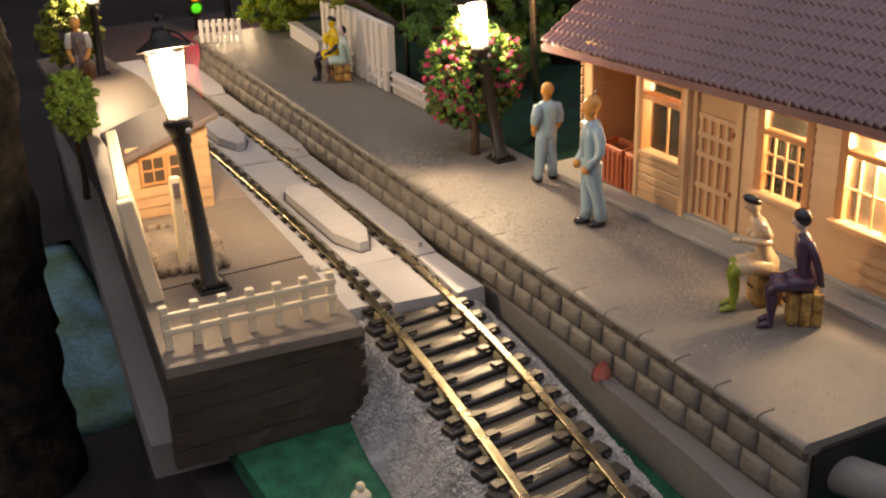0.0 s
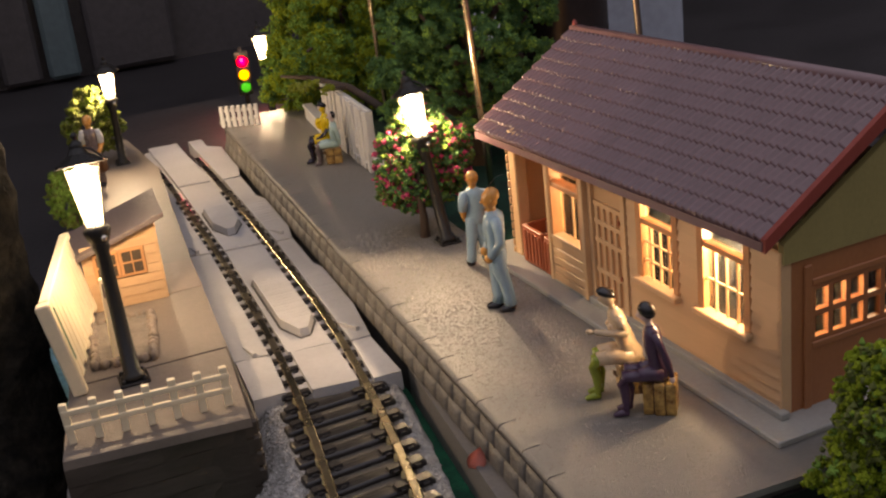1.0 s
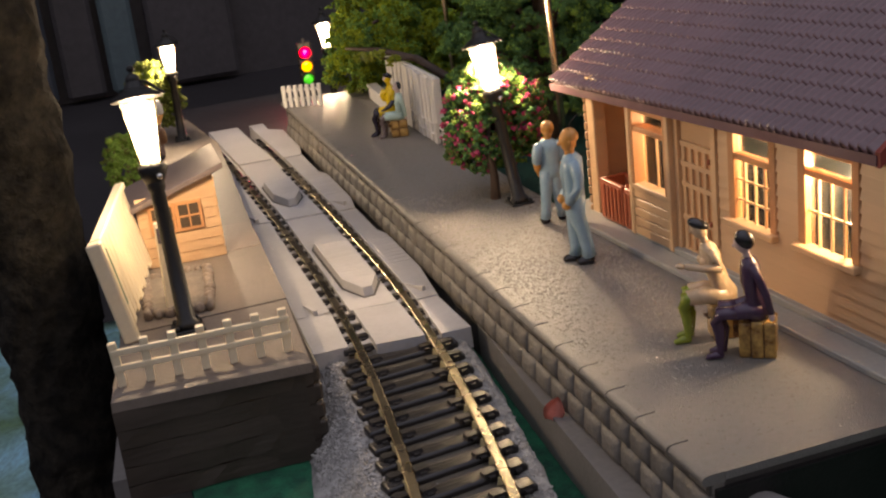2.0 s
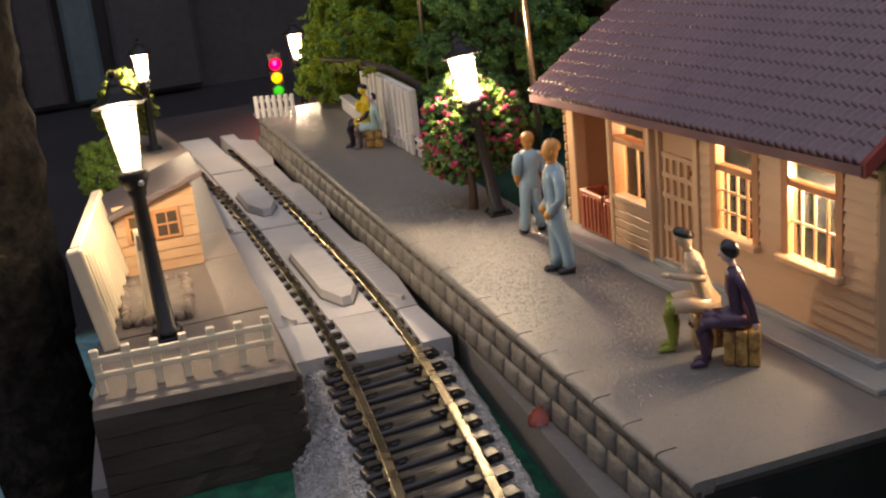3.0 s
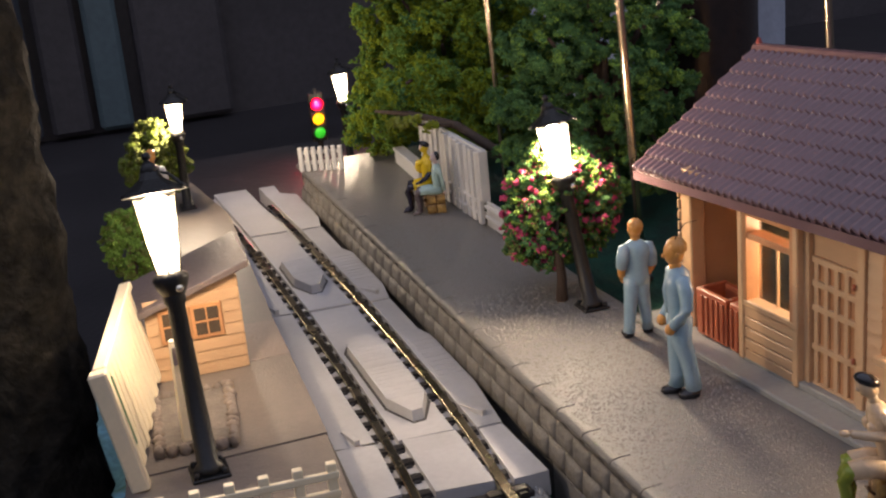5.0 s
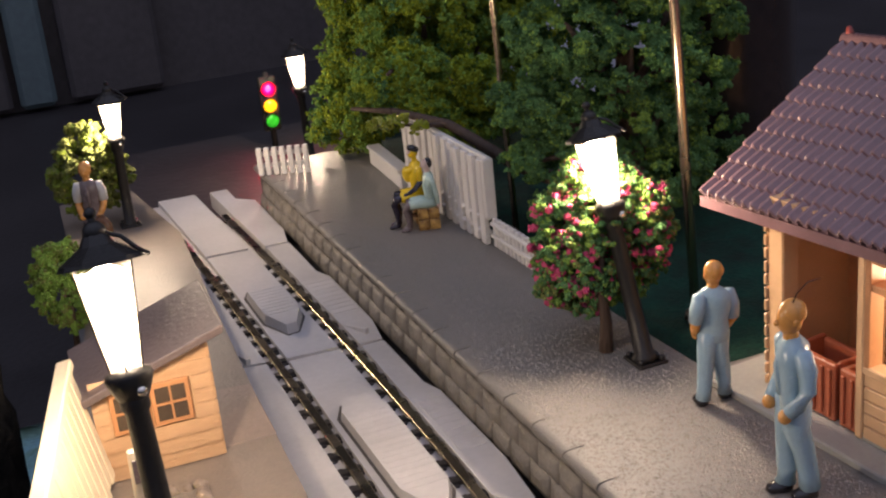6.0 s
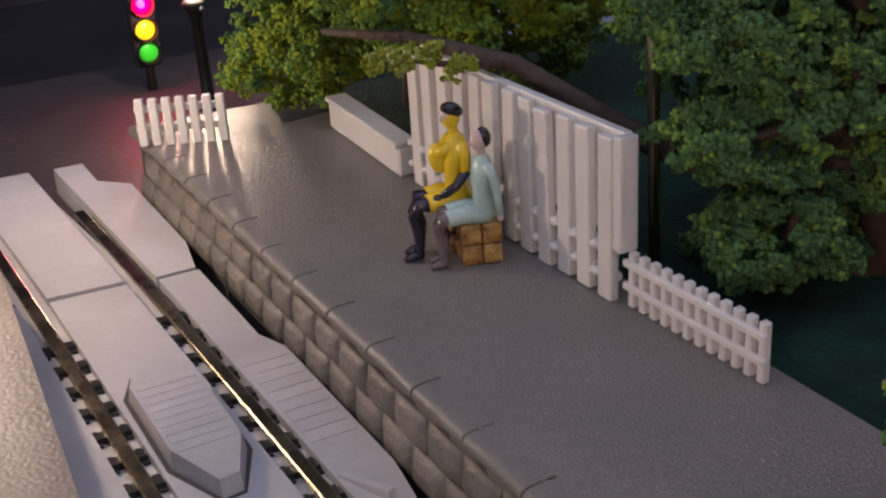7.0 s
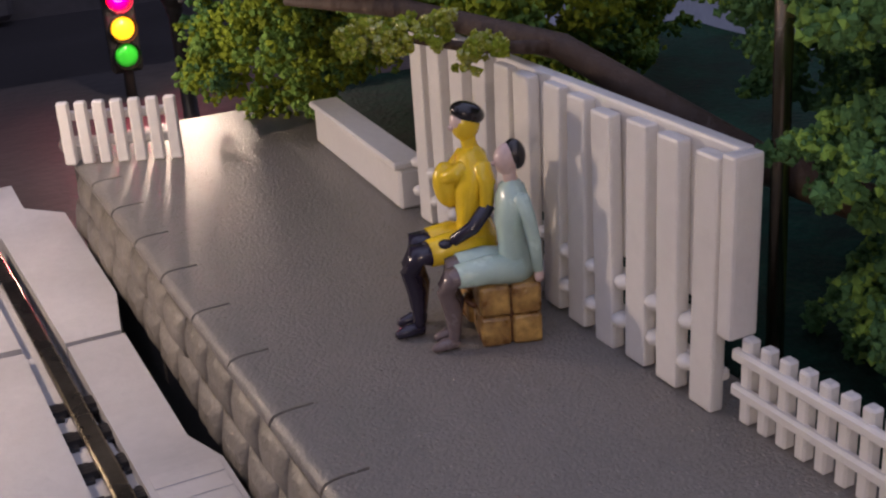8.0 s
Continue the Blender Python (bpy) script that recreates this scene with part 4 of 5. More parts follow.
# far white board fence behind the seated pair, and the low fence beside it
tall = thing("board_fence", (16.7, 58.4, 0), (0, 0, 0.4), "white tall slatted board fence behind seated figures", "fence")
for k in range(12):
    y = 0.3 + 2.36 * k
    part("slat", box_mesh(-0.65, 0.05, y, y + 1.5, 0.0, 11.3 + 0.02 * k, 0.16, 2), M_WHITE, tall, at=(rnd.uniform(-0.06, 0.06), 0, rnd.uniform(0, 0.15)), turn=(rnd.uniform(-0.5, 0.5), rnd.uniform(-0.8, 0.8), 0))
part("back_board", box_mesh(0.05, 0.75, -0.2, 28.3, 4.4, 11.7, 0.14, 2), M_WHITE, tall)
part("end_cap", box_mesh(-0.65, 0.8, -0.75, 0.1, 3.8, 11.6, 0.18, 2), M_WHITE, tall)
for z in (1.3, 3.2):
    part("rail", box_mesh(-0.15, 0.45, 0.3, 28.1, z, z + 0.6, 0.15), M_WHITE, tall)
bm = bmesh.new()
ball(bm, (0, 0, 0), (0.55, 0.5, 0.36), seg=10, rings=6)
stud = mesh_of("stud", bm, M_WHITE)
for k in range(12):
    for z in (1.6, 3.5):
        part("stud", stud, None, tall, at=(-0.35 + rnd.uniform(-0.12, 0.12), 2.22 + 2.36 * k, z + rnd.uniform(-0.1, 0.1)))
small = thing("low_fence", (17.2, 45.0, 0), (0, 0, 1.0), "low white picket fence beside the board fence", "fence")
for k in range(12):
    part("picket", box_mesh(-0.3, 0.3, 0, 0.6, 0, 3.9, 0.1), M_WHITE, small, at=(0, 0.2 + 1.08 * k, 0))
for z in (1.2, 2.8):
    part("rail", box_mesh(-0.55, -0.1, 0, 13.0, z, z + 0.55, 0.12), M_WHITE, small)
far = thing("end_fence", (-0.6, 110.4, 0), (0, 0, -24), "white picket fence across the platform's far end", "fence")
for k in range(7):
    part("picket", box_mesh(-0.42, 0.42, -0.3, 0.3, 0, 4.6, 0.12), M_WHITE, far, at=(0.4 + 1.25 * k, 0, 0))
for z in (1.2, 3.1):
    part("rail", box_mesh(-0.2, 8.2, 0.3, 0.7, z, z + 0.7, 0.1), M_WHITE, far)
wall_low = thing("low_wall", (15.4, 88.0, 0), (0, 0, -3), "pale low wall along the far platform's rear edge", "wall")
part("wall_block", box_mesh(0, 1.6, 0, 16.5, 0, 2.6, 0.2), M_WHITE, wall_low)
part("wall_cap", box_mesh(-0.3, 1.9, 0, 16.6, 2.6, 3.1, 0.12), M_WHITE, wall_low)

# ---- hut on the side platform ----
hut = thing("lineside_hut", (-36.8, 24.9, -0.4), (0, 0, -2.0), "small orange-brown boarded hut with sloping dark roof", "hut")
W, D, H0, H1 = 10.5, 10.0, 8.6, 12.0
bm = bmesh.new()
vs = [bm.verts.new(c) for c in ((0, 0, 0), (W, 0, 0), (W, D, 0), (0, D, 0), (0, 0, H0), (W, 0, H1), (W, D, H1), (0, D, H0))]
for q in ((3, 2, 1, 0), (4, 5, 6, 7), (0, 1, 5, 4), (1, 2, 6, 5), (2, 3, 7, 6), (3, 0, 4, 7)):
    bm.faces.new([vs[i] for i in q])
part("body", bm, M_HUT, hut)
for k in range(8):
    z = 0.1 + 1.42 * k
    for a, b in stretch_of(0, W, [(1.1, 8.6)] if 4.0 < z < 8.6 else []):
        h = min(1.34, H0 + (H1 - H0) * a / W - z) if k > 6 else 1.34
        if h > 0.2:
            bm = bmesh.new()
            vs = bx(bm, a - (0.2 if a == 0 else 0), b, -0.25, 0.0, z, z + h)
            for v in vs:
                if v.co.z > z + 0.2 and v.co.y < -0.1:
                    v.co.y = -0.1
            part("board", bm, M_HUT, hut)
for k in range(8):
    part("side_board", box_mesh(W, W + 0.2, -0.2, D, 0.1 + 1.42 * k, 1.4 + 1.42 * k, 0.05), M_HUT, hut)
for x in (1.3, 4.9):
    win = part("window", box_mesh(x, x + 3.5, -0.5, -0.1, 4.6, 8.7, 0.06), M_ORANGE, hut, "four-pane window")
    for c in range(2):
        for r in range(2):
            part("pane", box_mesh(x + 0.4 + 1.45 * c, x + 1.65 + 1.45 * c, -0.58, -0.45, 5.05 + 1.75 * r, 6.5 + 1.75 * r), M_DARKPANE, win)
bm = bmesh.new()
vs = bx(bm, -1.2, W + 1.6, -1.6, D + 1.0, 0, 0.8)
for v in vs:
    v.co.z += H0 + (H1 - H0) * v.co.x / W + 0.05
bevelled(bm, 0.1)
part("hut_roof", bm, M_HUTROOF, hut, "dark sloping roof sheet")

# planter of rough stones, with a leaning post
planter = thing("planter", (0, 0, -0.4), label="low rough-stone planter bed, empty, beside the lamp", category="planter")
ring = [(-38.6, 5.6), (-31.2, 4.4), (-29.6, 18.8), (-37.6, 19.0)]
bm = bmesh.new()
prism(bm, [(-38.2, 6.0), (-31.6, 5.0), (-30.0, 18.4), (-37.4, 18.6)], 0, 0.7)
part("soil", bm, M_SOIL, planter)
rnd = random.Random(3)
bm = bmesh.new()
ball(bm, (0, 0, 0.35), (0.75, 0.6, 0.75), seg=9, rings=6)
for v in bm.verts:
    v.co += Vector((rnd.uniform(-0.12, 0.12), rnd.uniform(-0.12, 0.12), rnd.uniform(-0.1, 0.1)))
rock = mesh_of("stone", bm, M_PLANTER)
for i in range(4):
    a, b = Vector((*ring[i], 0)), Vector((*ring[(i + 1) % 4], 0))
    n = int((b - a).length / 1.15)
    for k in range(n):
        p = a.lerp(b, k / n)
        part("stone", rock, None, planter, at=(p.x + rnd.uniform(-0.15, 0.15), p.y + rnd.uniform(-0.15, 0.15), rnd.uniform(0, 0.25)), turn=(0, 0, rnd.uniform(0, 360)))
stub = thing("marker_post", (-35.6, 7.0, 0.2), (-8, 2, 0), "cream wooden marker post with a dark top face", "post")
part("post", box_mesh(-0.6, 0.6, -0.45, 0.45, -0.2, 10.6, 0.15), M_CREAM, stub)
part("top_face", box_mesh(-0.42, 0.42, -0.6, -0.42, 8.0, 9.9, 0.05), F_TAUPE, stub, "dark notice face")

# ---- figures: one plain shape each ----
def standing(at, turn, h, suit, hair, label, lean=4.0, stance=1.0, step=0.0, sleeve=None, bag=None):
    """Standing moulded figure that faces -y."""
    bm = bmesh.new()
    s = h / 17.0
    P = lambda x, y, z: (x * s * 0.86, y * s * 0.95, z * s)  # noqa: E731
    for sx in (-1, 1):
        tube(bm, [P(0.75 * sx, 0.0, 8.6), P(0.85 * sx, -0.15, 6.2), P((0.5 + 0.4 * stance) * sx, step * 0.5 * sx, 4.4), P((0.25 + 0.7 * stance) * sx, 0.15 + step * 0.8 * sx, 2.2), P((0.1 + 0.88 * stance) * sx, 0.1 + step * sx, 0.9)], [1.15 * s, 1.05 * s, 0.88 * s, 0.8 * s, 0.85 * s], 12, 0)
        tube(bm, [P((0.1 + 0.9 * stance) * sx, 0.45 + step * sx, 0.5), P((0.12 + 0.93 * stance) * sx, -0.4 + step * sx, 0.5), P((0.15 + 1.0 * stance) * sx, -1.35 + step * sx, 0.36)], [0.68 * s, 0.7 * s, 0.5 * s], 10, 2, (1.0, 0.8))
        arm = [P(1.75 * sx, 0.1, 13.0), P(2.25 * sx, 0.3, 11.6), P(2.45 * sx, 0.2, 10.1), P(2.2 * sx, -0.5, 8.9), P(1.75 * sx, -1.2, 8.2)]
        wide = [0.75 * s, 0.78 * s, 0.68 * s, 0.6 * s, 0.55 * s]
        if sleeve:
            tube(bm, arm[:3], [w * 1.12 for w in wide[:3]], 10, 4)
            tube(bm, arm[2:], [w * 0.85 for w in wide[2:]], 10, 1)
        else:
            tube(bm, arm, wide, 10, 0)
        ball(bm, P(1.6 * sx, -1.45, 7.9), (0.5 * s, 0.55 * s, 0.6 * s), 1)
    tube(bm, [P(0, 0.05, 7.7), P(0, 0.05, 8.8), P(0, 0.0, 10.2), P(0, 0.1, 11.8), P(0, 0.1, 13.0), P(0, 0.05, 13.7)], [1.4 * s, 1.5 * s, 1.38 * s, 1.65 * s, 1.62 * s, 0.85 * s], 16, 0, (1.12, 0.76))
    tube(bm, [P(0, -0.85, 12.9), P(0, -1.28, 11.6), P(0, -1.15, 9.2)], [0.35 * s, 0.3 * s, 0.25 * s], 8, 0)
    tube(bm, [P(0, 0.0, 13.4), P(0, -0.1, 14.5)], [0.62 * s, 0.6 * s], 10, 1)
    ball(bm, P(0, -0.1, 15.25), (0.92 * s, 1.02 * s, 1.3 * s), 1)
    ball(bm, P(0, 0.2, 15.75), (1.04 * s, 1.06 * s, 1.05 * s), 3, z_from=-0.35)
    for sx in (-1, 1):
        ball(bm, P(1.05 * sx, 0.0, 15.2), (0.16 * s, 0.26 * s, 0.36 * s), 1, 8, 6)
    ball(bm, P(0, -1.2, 15.1), (0.22 * s, 0.25 * s, 0.25 * s), 1, 8, 6)
    if bag:
        tube(bm, [P(1.9, -1.9, 7.4), P(1.9, -1.9, 6.6), P(1.9, -1.9, 4.6), P(1.9, -1.9, 4.1)], [1.2 * s, 1.75 * s, 1.9 * s, 1.5 * s], 14, 5, (1.0, 0.5))
        tube(bm, [P(1.1, -1.9, 7.2), P(1.5, -1.9, 8.0), P(2.3, -1.9, 8.0), P(2.7, -1.9, 7.2)], [0.18 * s] * 4, 8, 5)
    return single("standing_figure", bm, [suit, F_ORANGE, F_BLACK, hair, sleeve or suit, bag or suit], at, (lean, 0, turn), label, "figurine", "standing figurines")


standing((12.9, -8.2, -0.05), -102, 17.2, F_BLUE, F_ORANGE, "glossy pale blue moulded standing figure with orange head", 2, 0.9, 0.7)
bm = bmesh.new()
tube(bm, [(12.2, -8.4, 16.6), (12.4, -8.8, 17.7), (13.1, -9.1, 18.5), (14.2, -9.2, 18.6)], [0.05, 0.05, 0.045, 0.03], 6)
single("stray_fibre", bm, F_BLACK, label="thin curved dark fibre stuck on the figure's head", category="fibre")
standing((16.2, 8.2, -0.05), 172, 14.4, F_BLUE, F_ORANGE, "glossy pale blue moulded standing figure turned away", -2, 1.75, 0.3, sleeve=F_BLUE)
standing((-28.8, 88.0, -0.45), -20, 14.0, F_TAUPE, F_ORANGE, "dark moulded standing figure with white sleeves holding a brown bag", 0, sleeve=F_WHITE, bag=M_STRAP)


def seated(at, turn, s, top, legs, face, hair, label, lap, arm=None, bag=None, long=1.0, bun=True, reach=False, hair_at="cap", bend=0.0):
    """Seated moulded figure that faces -x; the seat is 4.2 high. lap: where the leg colour begins; reach: an arm held out."""
    bm = bmesh.new()
    P = lambda x, y, z: (x * s, y * s, z * s)  # noqa: E731
    tube(bm, [P(0.3, 0, 3.9), P(0.2, 0, 4.8), P(0.0, 0, 6.3), P(-0.1, 0, 7.8), P(0.1, 0, 9.1), P(0.15, 0, 9.9), P(0.15, 0, 10.3)], [1.3 * s, 1.42 * s, 1.05 * s, 1.22 * s, 1.25 * s, 0.95 * s, 0.45 * s], 18, 0, (0.80, 1.12))
    for sy in (-1, 1) if bun or reach else ():
        ball(bm, P(-0.72, 0.52 * sy, 8.2), (0.62 * s, 0.55 * s, 0.62 * s), 0, 12, 8)
    tube(bm, [P(0.15, 0, 9.9), P(0.0, 0, 10.5), P(-0.05, 0, 11.1)], [0.5 * s, 0.42 * s, 0.45 * s], 12, 2 if top is not F_YELLOW else 0)
    wrapped = top is F_YELLOW
    ball(bm, P(-0.15, 0, 11.6), (0.82 * s, 0.72 * s, 1.0 * s), 0 if wrapped else 2, 16, 10)
    if wrapped:
        ball(bm, P(-0.42, 0, 11.75), (0.6 * s, 0.6 * s, 0.72 * s), 2, 14, 9)
    ball(bm, P(-0.98, 0, 11.45), (0.17 * s, 0.15 * s, 0.2 * s), 2, 8, 6)
    if hair_at == "cap":
        ball(bm, P(0.0, 0, 12.15), (1.0 * s, 0.82 * s, 0.62 * s), 3, 18, 10, Matrix.Rotation(0.38, 3, "Y"))
    elif hair_at == "full":
        ball(bm, P(0.12, -0.12, 12.0), (0.95 * s, 0.90 * s, 1.02 * s), 3, 18, 10, Matrix.Rotation(-0.3, 3, "Y"))
    else:
        ball(bm, P(0.36, 0, 11.85), (0.68 * s, 0.80 * s, 0.98 * s), 3, 18, 10, Matrix.Rotation(-0.15, 3, "Y"))
    if bun:
        ball(bm, P(0.30, 0, 12.45), (0.86 * s, 0.80 * s, 0.62 * s), 3, 14, 9)
        ball(bm, P(0.52, 0.05, 11.75), (0.58 * s, 0.74 * s, 0.74 * s), 3, 14, 9)
    for sy in (-1, 1):
        k = Vector(P(-3.5 * long + 0.25 * sy, 0.62 * sy - 0.15, 5.0 + 0.12 * sy))
        hip = Vector(P(0.1, 0.65 * sy, 4.6))
        mid = hip.lerp(k, lap)
        tube(bm, [hip, hip.lerp(k, lap * 0.5) + Vector((0, 0, 0.2 * s)), mid], [1.0 * s, 0.92 * s, 0.76 * s], 14, 0)
        foot = -3.55 * long + 0.3 * sy
        tube(bm, [hip.lerp(k, lap - 0.08), k, P(-3.8 * long + 0.25 * sy, 0.65 * sy, 3.9), P(-3.45 * long + 0.3 * sy, 0.65 * sy, 2.6), P(foot + 0.1, 0.68 * sy, 1.0), P(foot, 0.7 * sy, 0.6)], [0.76 * s, 0.7 * s, 0.62 * s, 0.58 * s, 0.36 * s, 0.36 * s], 14, 1)
        tube(bm, [P(foot + 0.25, 0.7 * sy, 0.45), P(foot - 0.5, 0.7 * sy, 0.45), P(foot - 1.3, 0.72 * sy, 0.27)], [0.38 * s, 0.4 * s, 0.24 * s], 10, 1)
        sh = P(0.2, 1.2 * sy, 9.55)
        if arm and sy < 0:
            tube(bm, [sh, P(0.35, -1.55, 8.6), P(0.2, -1.6, 7.9 if reach else 7.2)], [0.5 * s, 0.46 * s, 0.42 * s], 10, 0)
            low = ((-1.3, -1.6, 8.1), (-2.8, -1.5, 8.45), (-3.3, -1.45, 8.55)) if reach else ((-0.6, -1.6, 6.2), (-1.7, -1.3, 5.5), (-2.1, -1.2, 5.35))
            tube(bm, [P(0.35, -1.6, 7.9 if reach else 7.35), P(*low[0]), P(*low[1])], [0.44 * s, 0.42 * s, 0.34 * s], 10, 4)
            ball(bm, P(*low[2]), (0.48 * s, 0.34 * s, 0.3 * s), 4, 10, 7)
        else:
            tube(bm, [sh, P(0.55, 1.5 * sy, 8.2), P(0.85, 1.6 * sy, 6.6), P(1.05, 1.6 * sy, 4.7)], [0.5 * s, 0.46 * s, 0.42 * s, 0.32 * s], 10, 0)
            ball(bm, P(1.1, 1.6 * sy, 4.35), (0.32 * s, 0.3 * s, 0.48 * s), 2, 10, 7)
    if bag:
        ball(bm, P(-1.15, 0.5, 8.1), (0.85 * s, 0.75 * s, 1.35 * s), 5, 16, 10, Matrix.Rotation(-0.15, 3, "Y"))
        tube(bm, [P(-0.4, -0.5, 9.3), P(-1.0, -0.25, 8.9), P(-1.5, 0.2, 8.6)], [0.5 * s, 0.48 * s, 0.4 * s], 10, 5)
        tube(bm, [P(0.2, 1.2, 9.5), P(-0.6, 1.3, 8.6), P(-1.3, 0.8, 8.2)], [0.5 * s, 0.46 * s, 0.4 * s], 10, 5)
    for v in bm.verts:
        v.co.x -= bend * max(0.0, v.co.z - 5.0 * s)
    return single("seated_figure", bm, [top, legs, face, hair, arm or top, bag or top], at, (0, 0, turn), label, "figurine", "seated figurines")


def suitcase(at, turn, size, label, across=2, up=2):
    case = thing("suitcase", at, (0, 0, turn), label, "suitcase", "suitcases used as seats")
    x, y, z = size
    part("case_core", box_mesh(-x + 0.22, x - 0.22, -y + 0.22, y - 0.22, 0, z - 0.2, 0.3, 2), M_STRAP, case, "dark strap showing in the grooves")
    dx, dz = 2 * x / across, z / up
    for i in range(across):
        for j in range(up):
            x0, z0 = -x + i * dx, j * dz
            dip = 0.0 if up > 1 else rnd.uniform(0, 0.25)
            bm = box_mesh(x0 + 0.04, x0 + dx - 0.04, -y + dip, y - dip, z0 + 0.02, z0 + dz - 0.04 - dip, 0.2, 2)
            for f in bm.faces:
                f.smooth = True
            part("case_panel", bm, M_CASE, case)
    bm = bmesh.new()
    tube(bm, [(-x - 0.1, -0.5, z * 0.6), (-x - 0.45, -0.35, z * 0.68), (-x - 0.45, 0.35, z * 0.68), (-x - 0.1, 0.5, z * 0.6)], [0.14] * 4, 6)
    part("handle", bm, M_STRAP, case)
    return case


seated((16.6, -41.7, 0), -20, 1.0, F_PURPLE, F_PURPLE, F_FACE, F_BLACK, "glossy dark purple moulded seated figure on a suitcase", 0.6, bun=False, hair_at="full", bend=0.16)
suitcase((16.7, -41.7, 0), -36, (1.8, 1.65, 3.9), "mottled tan upright suitcase with ribbed sides under seated figure", 3, 1)
seated((15.9, -36.5, 0), -16, 1.02, F_CREAM, F_LIME, F_CREAM, F_BLACK, "glossy cream moulded seated figure with lime legs", 0.95, arm=F_CREAM, bun=False, reach=True, bend=0.30)
suitcase((16.3, -36.3, 0), -16, (1.7, 1.5, 3.7), "mottled tan suitcase hidden behind seated figure", 3, 1)
seated((12.3, 72.3, 0), -6, 0.87, F_YELLOW, F_NAVY, F_FACE, F_BLACK, "glossy yellow moulded seated figure with navy legs", 0.80, arm=F_NAVY, bag=F_YELLOW, long=0.98, bun=False)
suitcase((13.0, 72.8, 0), -8, (1.3, 1.25, 3.3), "mottled tan suitcase behind the yellow figure")
seated((13.1, 69.9, 0), -8, 0.76, F_MINT, F_TAUPE, F_FACE, F_BLACK, "glossy pale mint moulded seated figure with taupe legs", 0.92, long=1.15, bun=False, hair_at="back")
suitcase((12.7, 69.9, 0), -18, (1.5, 1.3, 3.1), "mottled tan strapped suitcase under the mint figure")

# ---- trees and bushes: trunk, limbs, crown of foam granules ----
def granules(count, blobs, size, seed, mats, shares, tuft=1.5, cover=1.25, droop=0.0):
    """Foam granules in tufts of radius tuft over ellipsoids (centre, radii), with gaps between; one mesh."""
    rs = np.random.RandomState(seed)
    octa = np.array([(1, 0, 0), (-1, 0, 0), (0, 1, 0), (0, -1, 0), (0, 0, 1), (0, 0, -1)], float)
    tri = np.array([(0, 2, 4), (2, 1, 4), (1, 3, 4), (3, 0, 4), (2, 0, 5), (1, 2, 5), (3, 1, 5), (0, 3, 5)])
    heads, radii = [], []
    for c, r in blobs:
        area = 4 * math.pi * (r[0] * r[1] + r[1] * r[2] + r[0] * r[2]) / 3
        k = max(5, int(cover * area / (math.pi * tuft * tuft)))
        d = rs.normal(size=(k, 3))
        d /= np.linalg.norm(d, axis=1)[:, None]
        heads.append(np.array(c) + d * np.array(r) * (0.70 + 0.36 * rs.random_sample((k, 1))))
        radii.append(tuft * (0.6 + 0.75 * rs.random_sample(k)))
    heads, radii = np.concatenate(heads), np.concatenate(radii)
    # each tuft is itself made of a few smaller sprigs
    sprig = rs.normal(size=(len(heads), 7, 3))
    sprig /= np.linalg.norm(sprig, axis=2)[:, :, None]
    sprig *= 0.35 + 0.5 * rs.random_sample((len(heads), 7, 1))
    pick = rs.choice(len(heads), count, p=radii ** 2 / (radii ** 2).sum())
    which = rs.randint(0, 7, count)
    d = rs.normal(size=(count, 3))
    d /= np.linalg.norm(d, axis=1)[:, None]
    v = sprig[pick, which] + d * 0.40 * rs.random_sample((count, 1)) ** 0.45
    v[:, 2] = v[:, 2] * 0.8 - droop * (v[:, 0] ** 2 + v[:, 1] ** 2)
    out = heads[pick] + v * radii[pick][:, None]
    s = size * (0.55 + 0.9 * rs.random_sample((count, 1, 1)))
    rot = rs.normal(size=(count, 3, 3))
    rot, _ = np.linalg.qr(rot)
    verts = np.einsum("nij,kj->nki", rot, octa) * s * (0.65 + 0.7 * rs.random_sample((count, 6, 1)))
    verts = (verts + out[:, None]).reshape(-1, 3) * MM
    faces = (tri[None] + 6 * np.arange(count)[:, None, None]).reshape(-1, 3)
    me = bpy.data.meshes.new("crown")
    me.from_pydata(verts.tolist(), [], faces.tolist())
    for m in mats:
        me.materials.append(m)
    # tufts keep mostly to one leaf colour
    base = rs.choice(len(mats), len(heads), p=shares)
    kinds = np.where(rs.random_sample(count) < 0.6, base[pick], rs.choice(len(mats), count, p=shares))
    me.polygons.foreach_set("material_index", np.repeat(kinds, 8).astype(np.int32))
    me.update()
    return me


def tree(name, at, height, blobs, count, size, mats, shares, label, trunk_r=1.6, seed=1, category="tree", limbs=7, tuft=1.5, cover=1.25):
    t = thing(name, at, label=label, category=category)
    rs = random.Random(seed)
    bm = bmesh.new()
    tube(bm, [(0, 0, -0.2), (0.2, 0.1, height * 0.18), (-0.2, 0.2, height * 0.4), (0.3, 0, height * 0.7)], [trunk_r * 1.25, trunk_r, trunk_r * 0.8, trunk_r * 0.4], 10)
    part("trunk", bm, M_TRUNK, t)
    for k in range(limbs):
        c, r = blobs[k % len(blobs)]
        z = height * rs.uniform(0.15, 0.5)
        end = Vector(c) + Vector([rs.uniform(-0.4, 0.4) * q for q in r])
        bm = bmesh.new()
        a = Vector((0, 0, z))
        tube(bm, [a, a.lerp(end, 0.5) + Vector((0, 0, 0.06 * height)), end], [trunk_r * 0.55, trunk_r * 0.35, trunk_r * 0.14], 7)
        part("limb", bm, M_TRUNK, t)
    part("crown", granules(count, blobs, size, seed, mats, shares, tuft, cover), None, t)
    return t


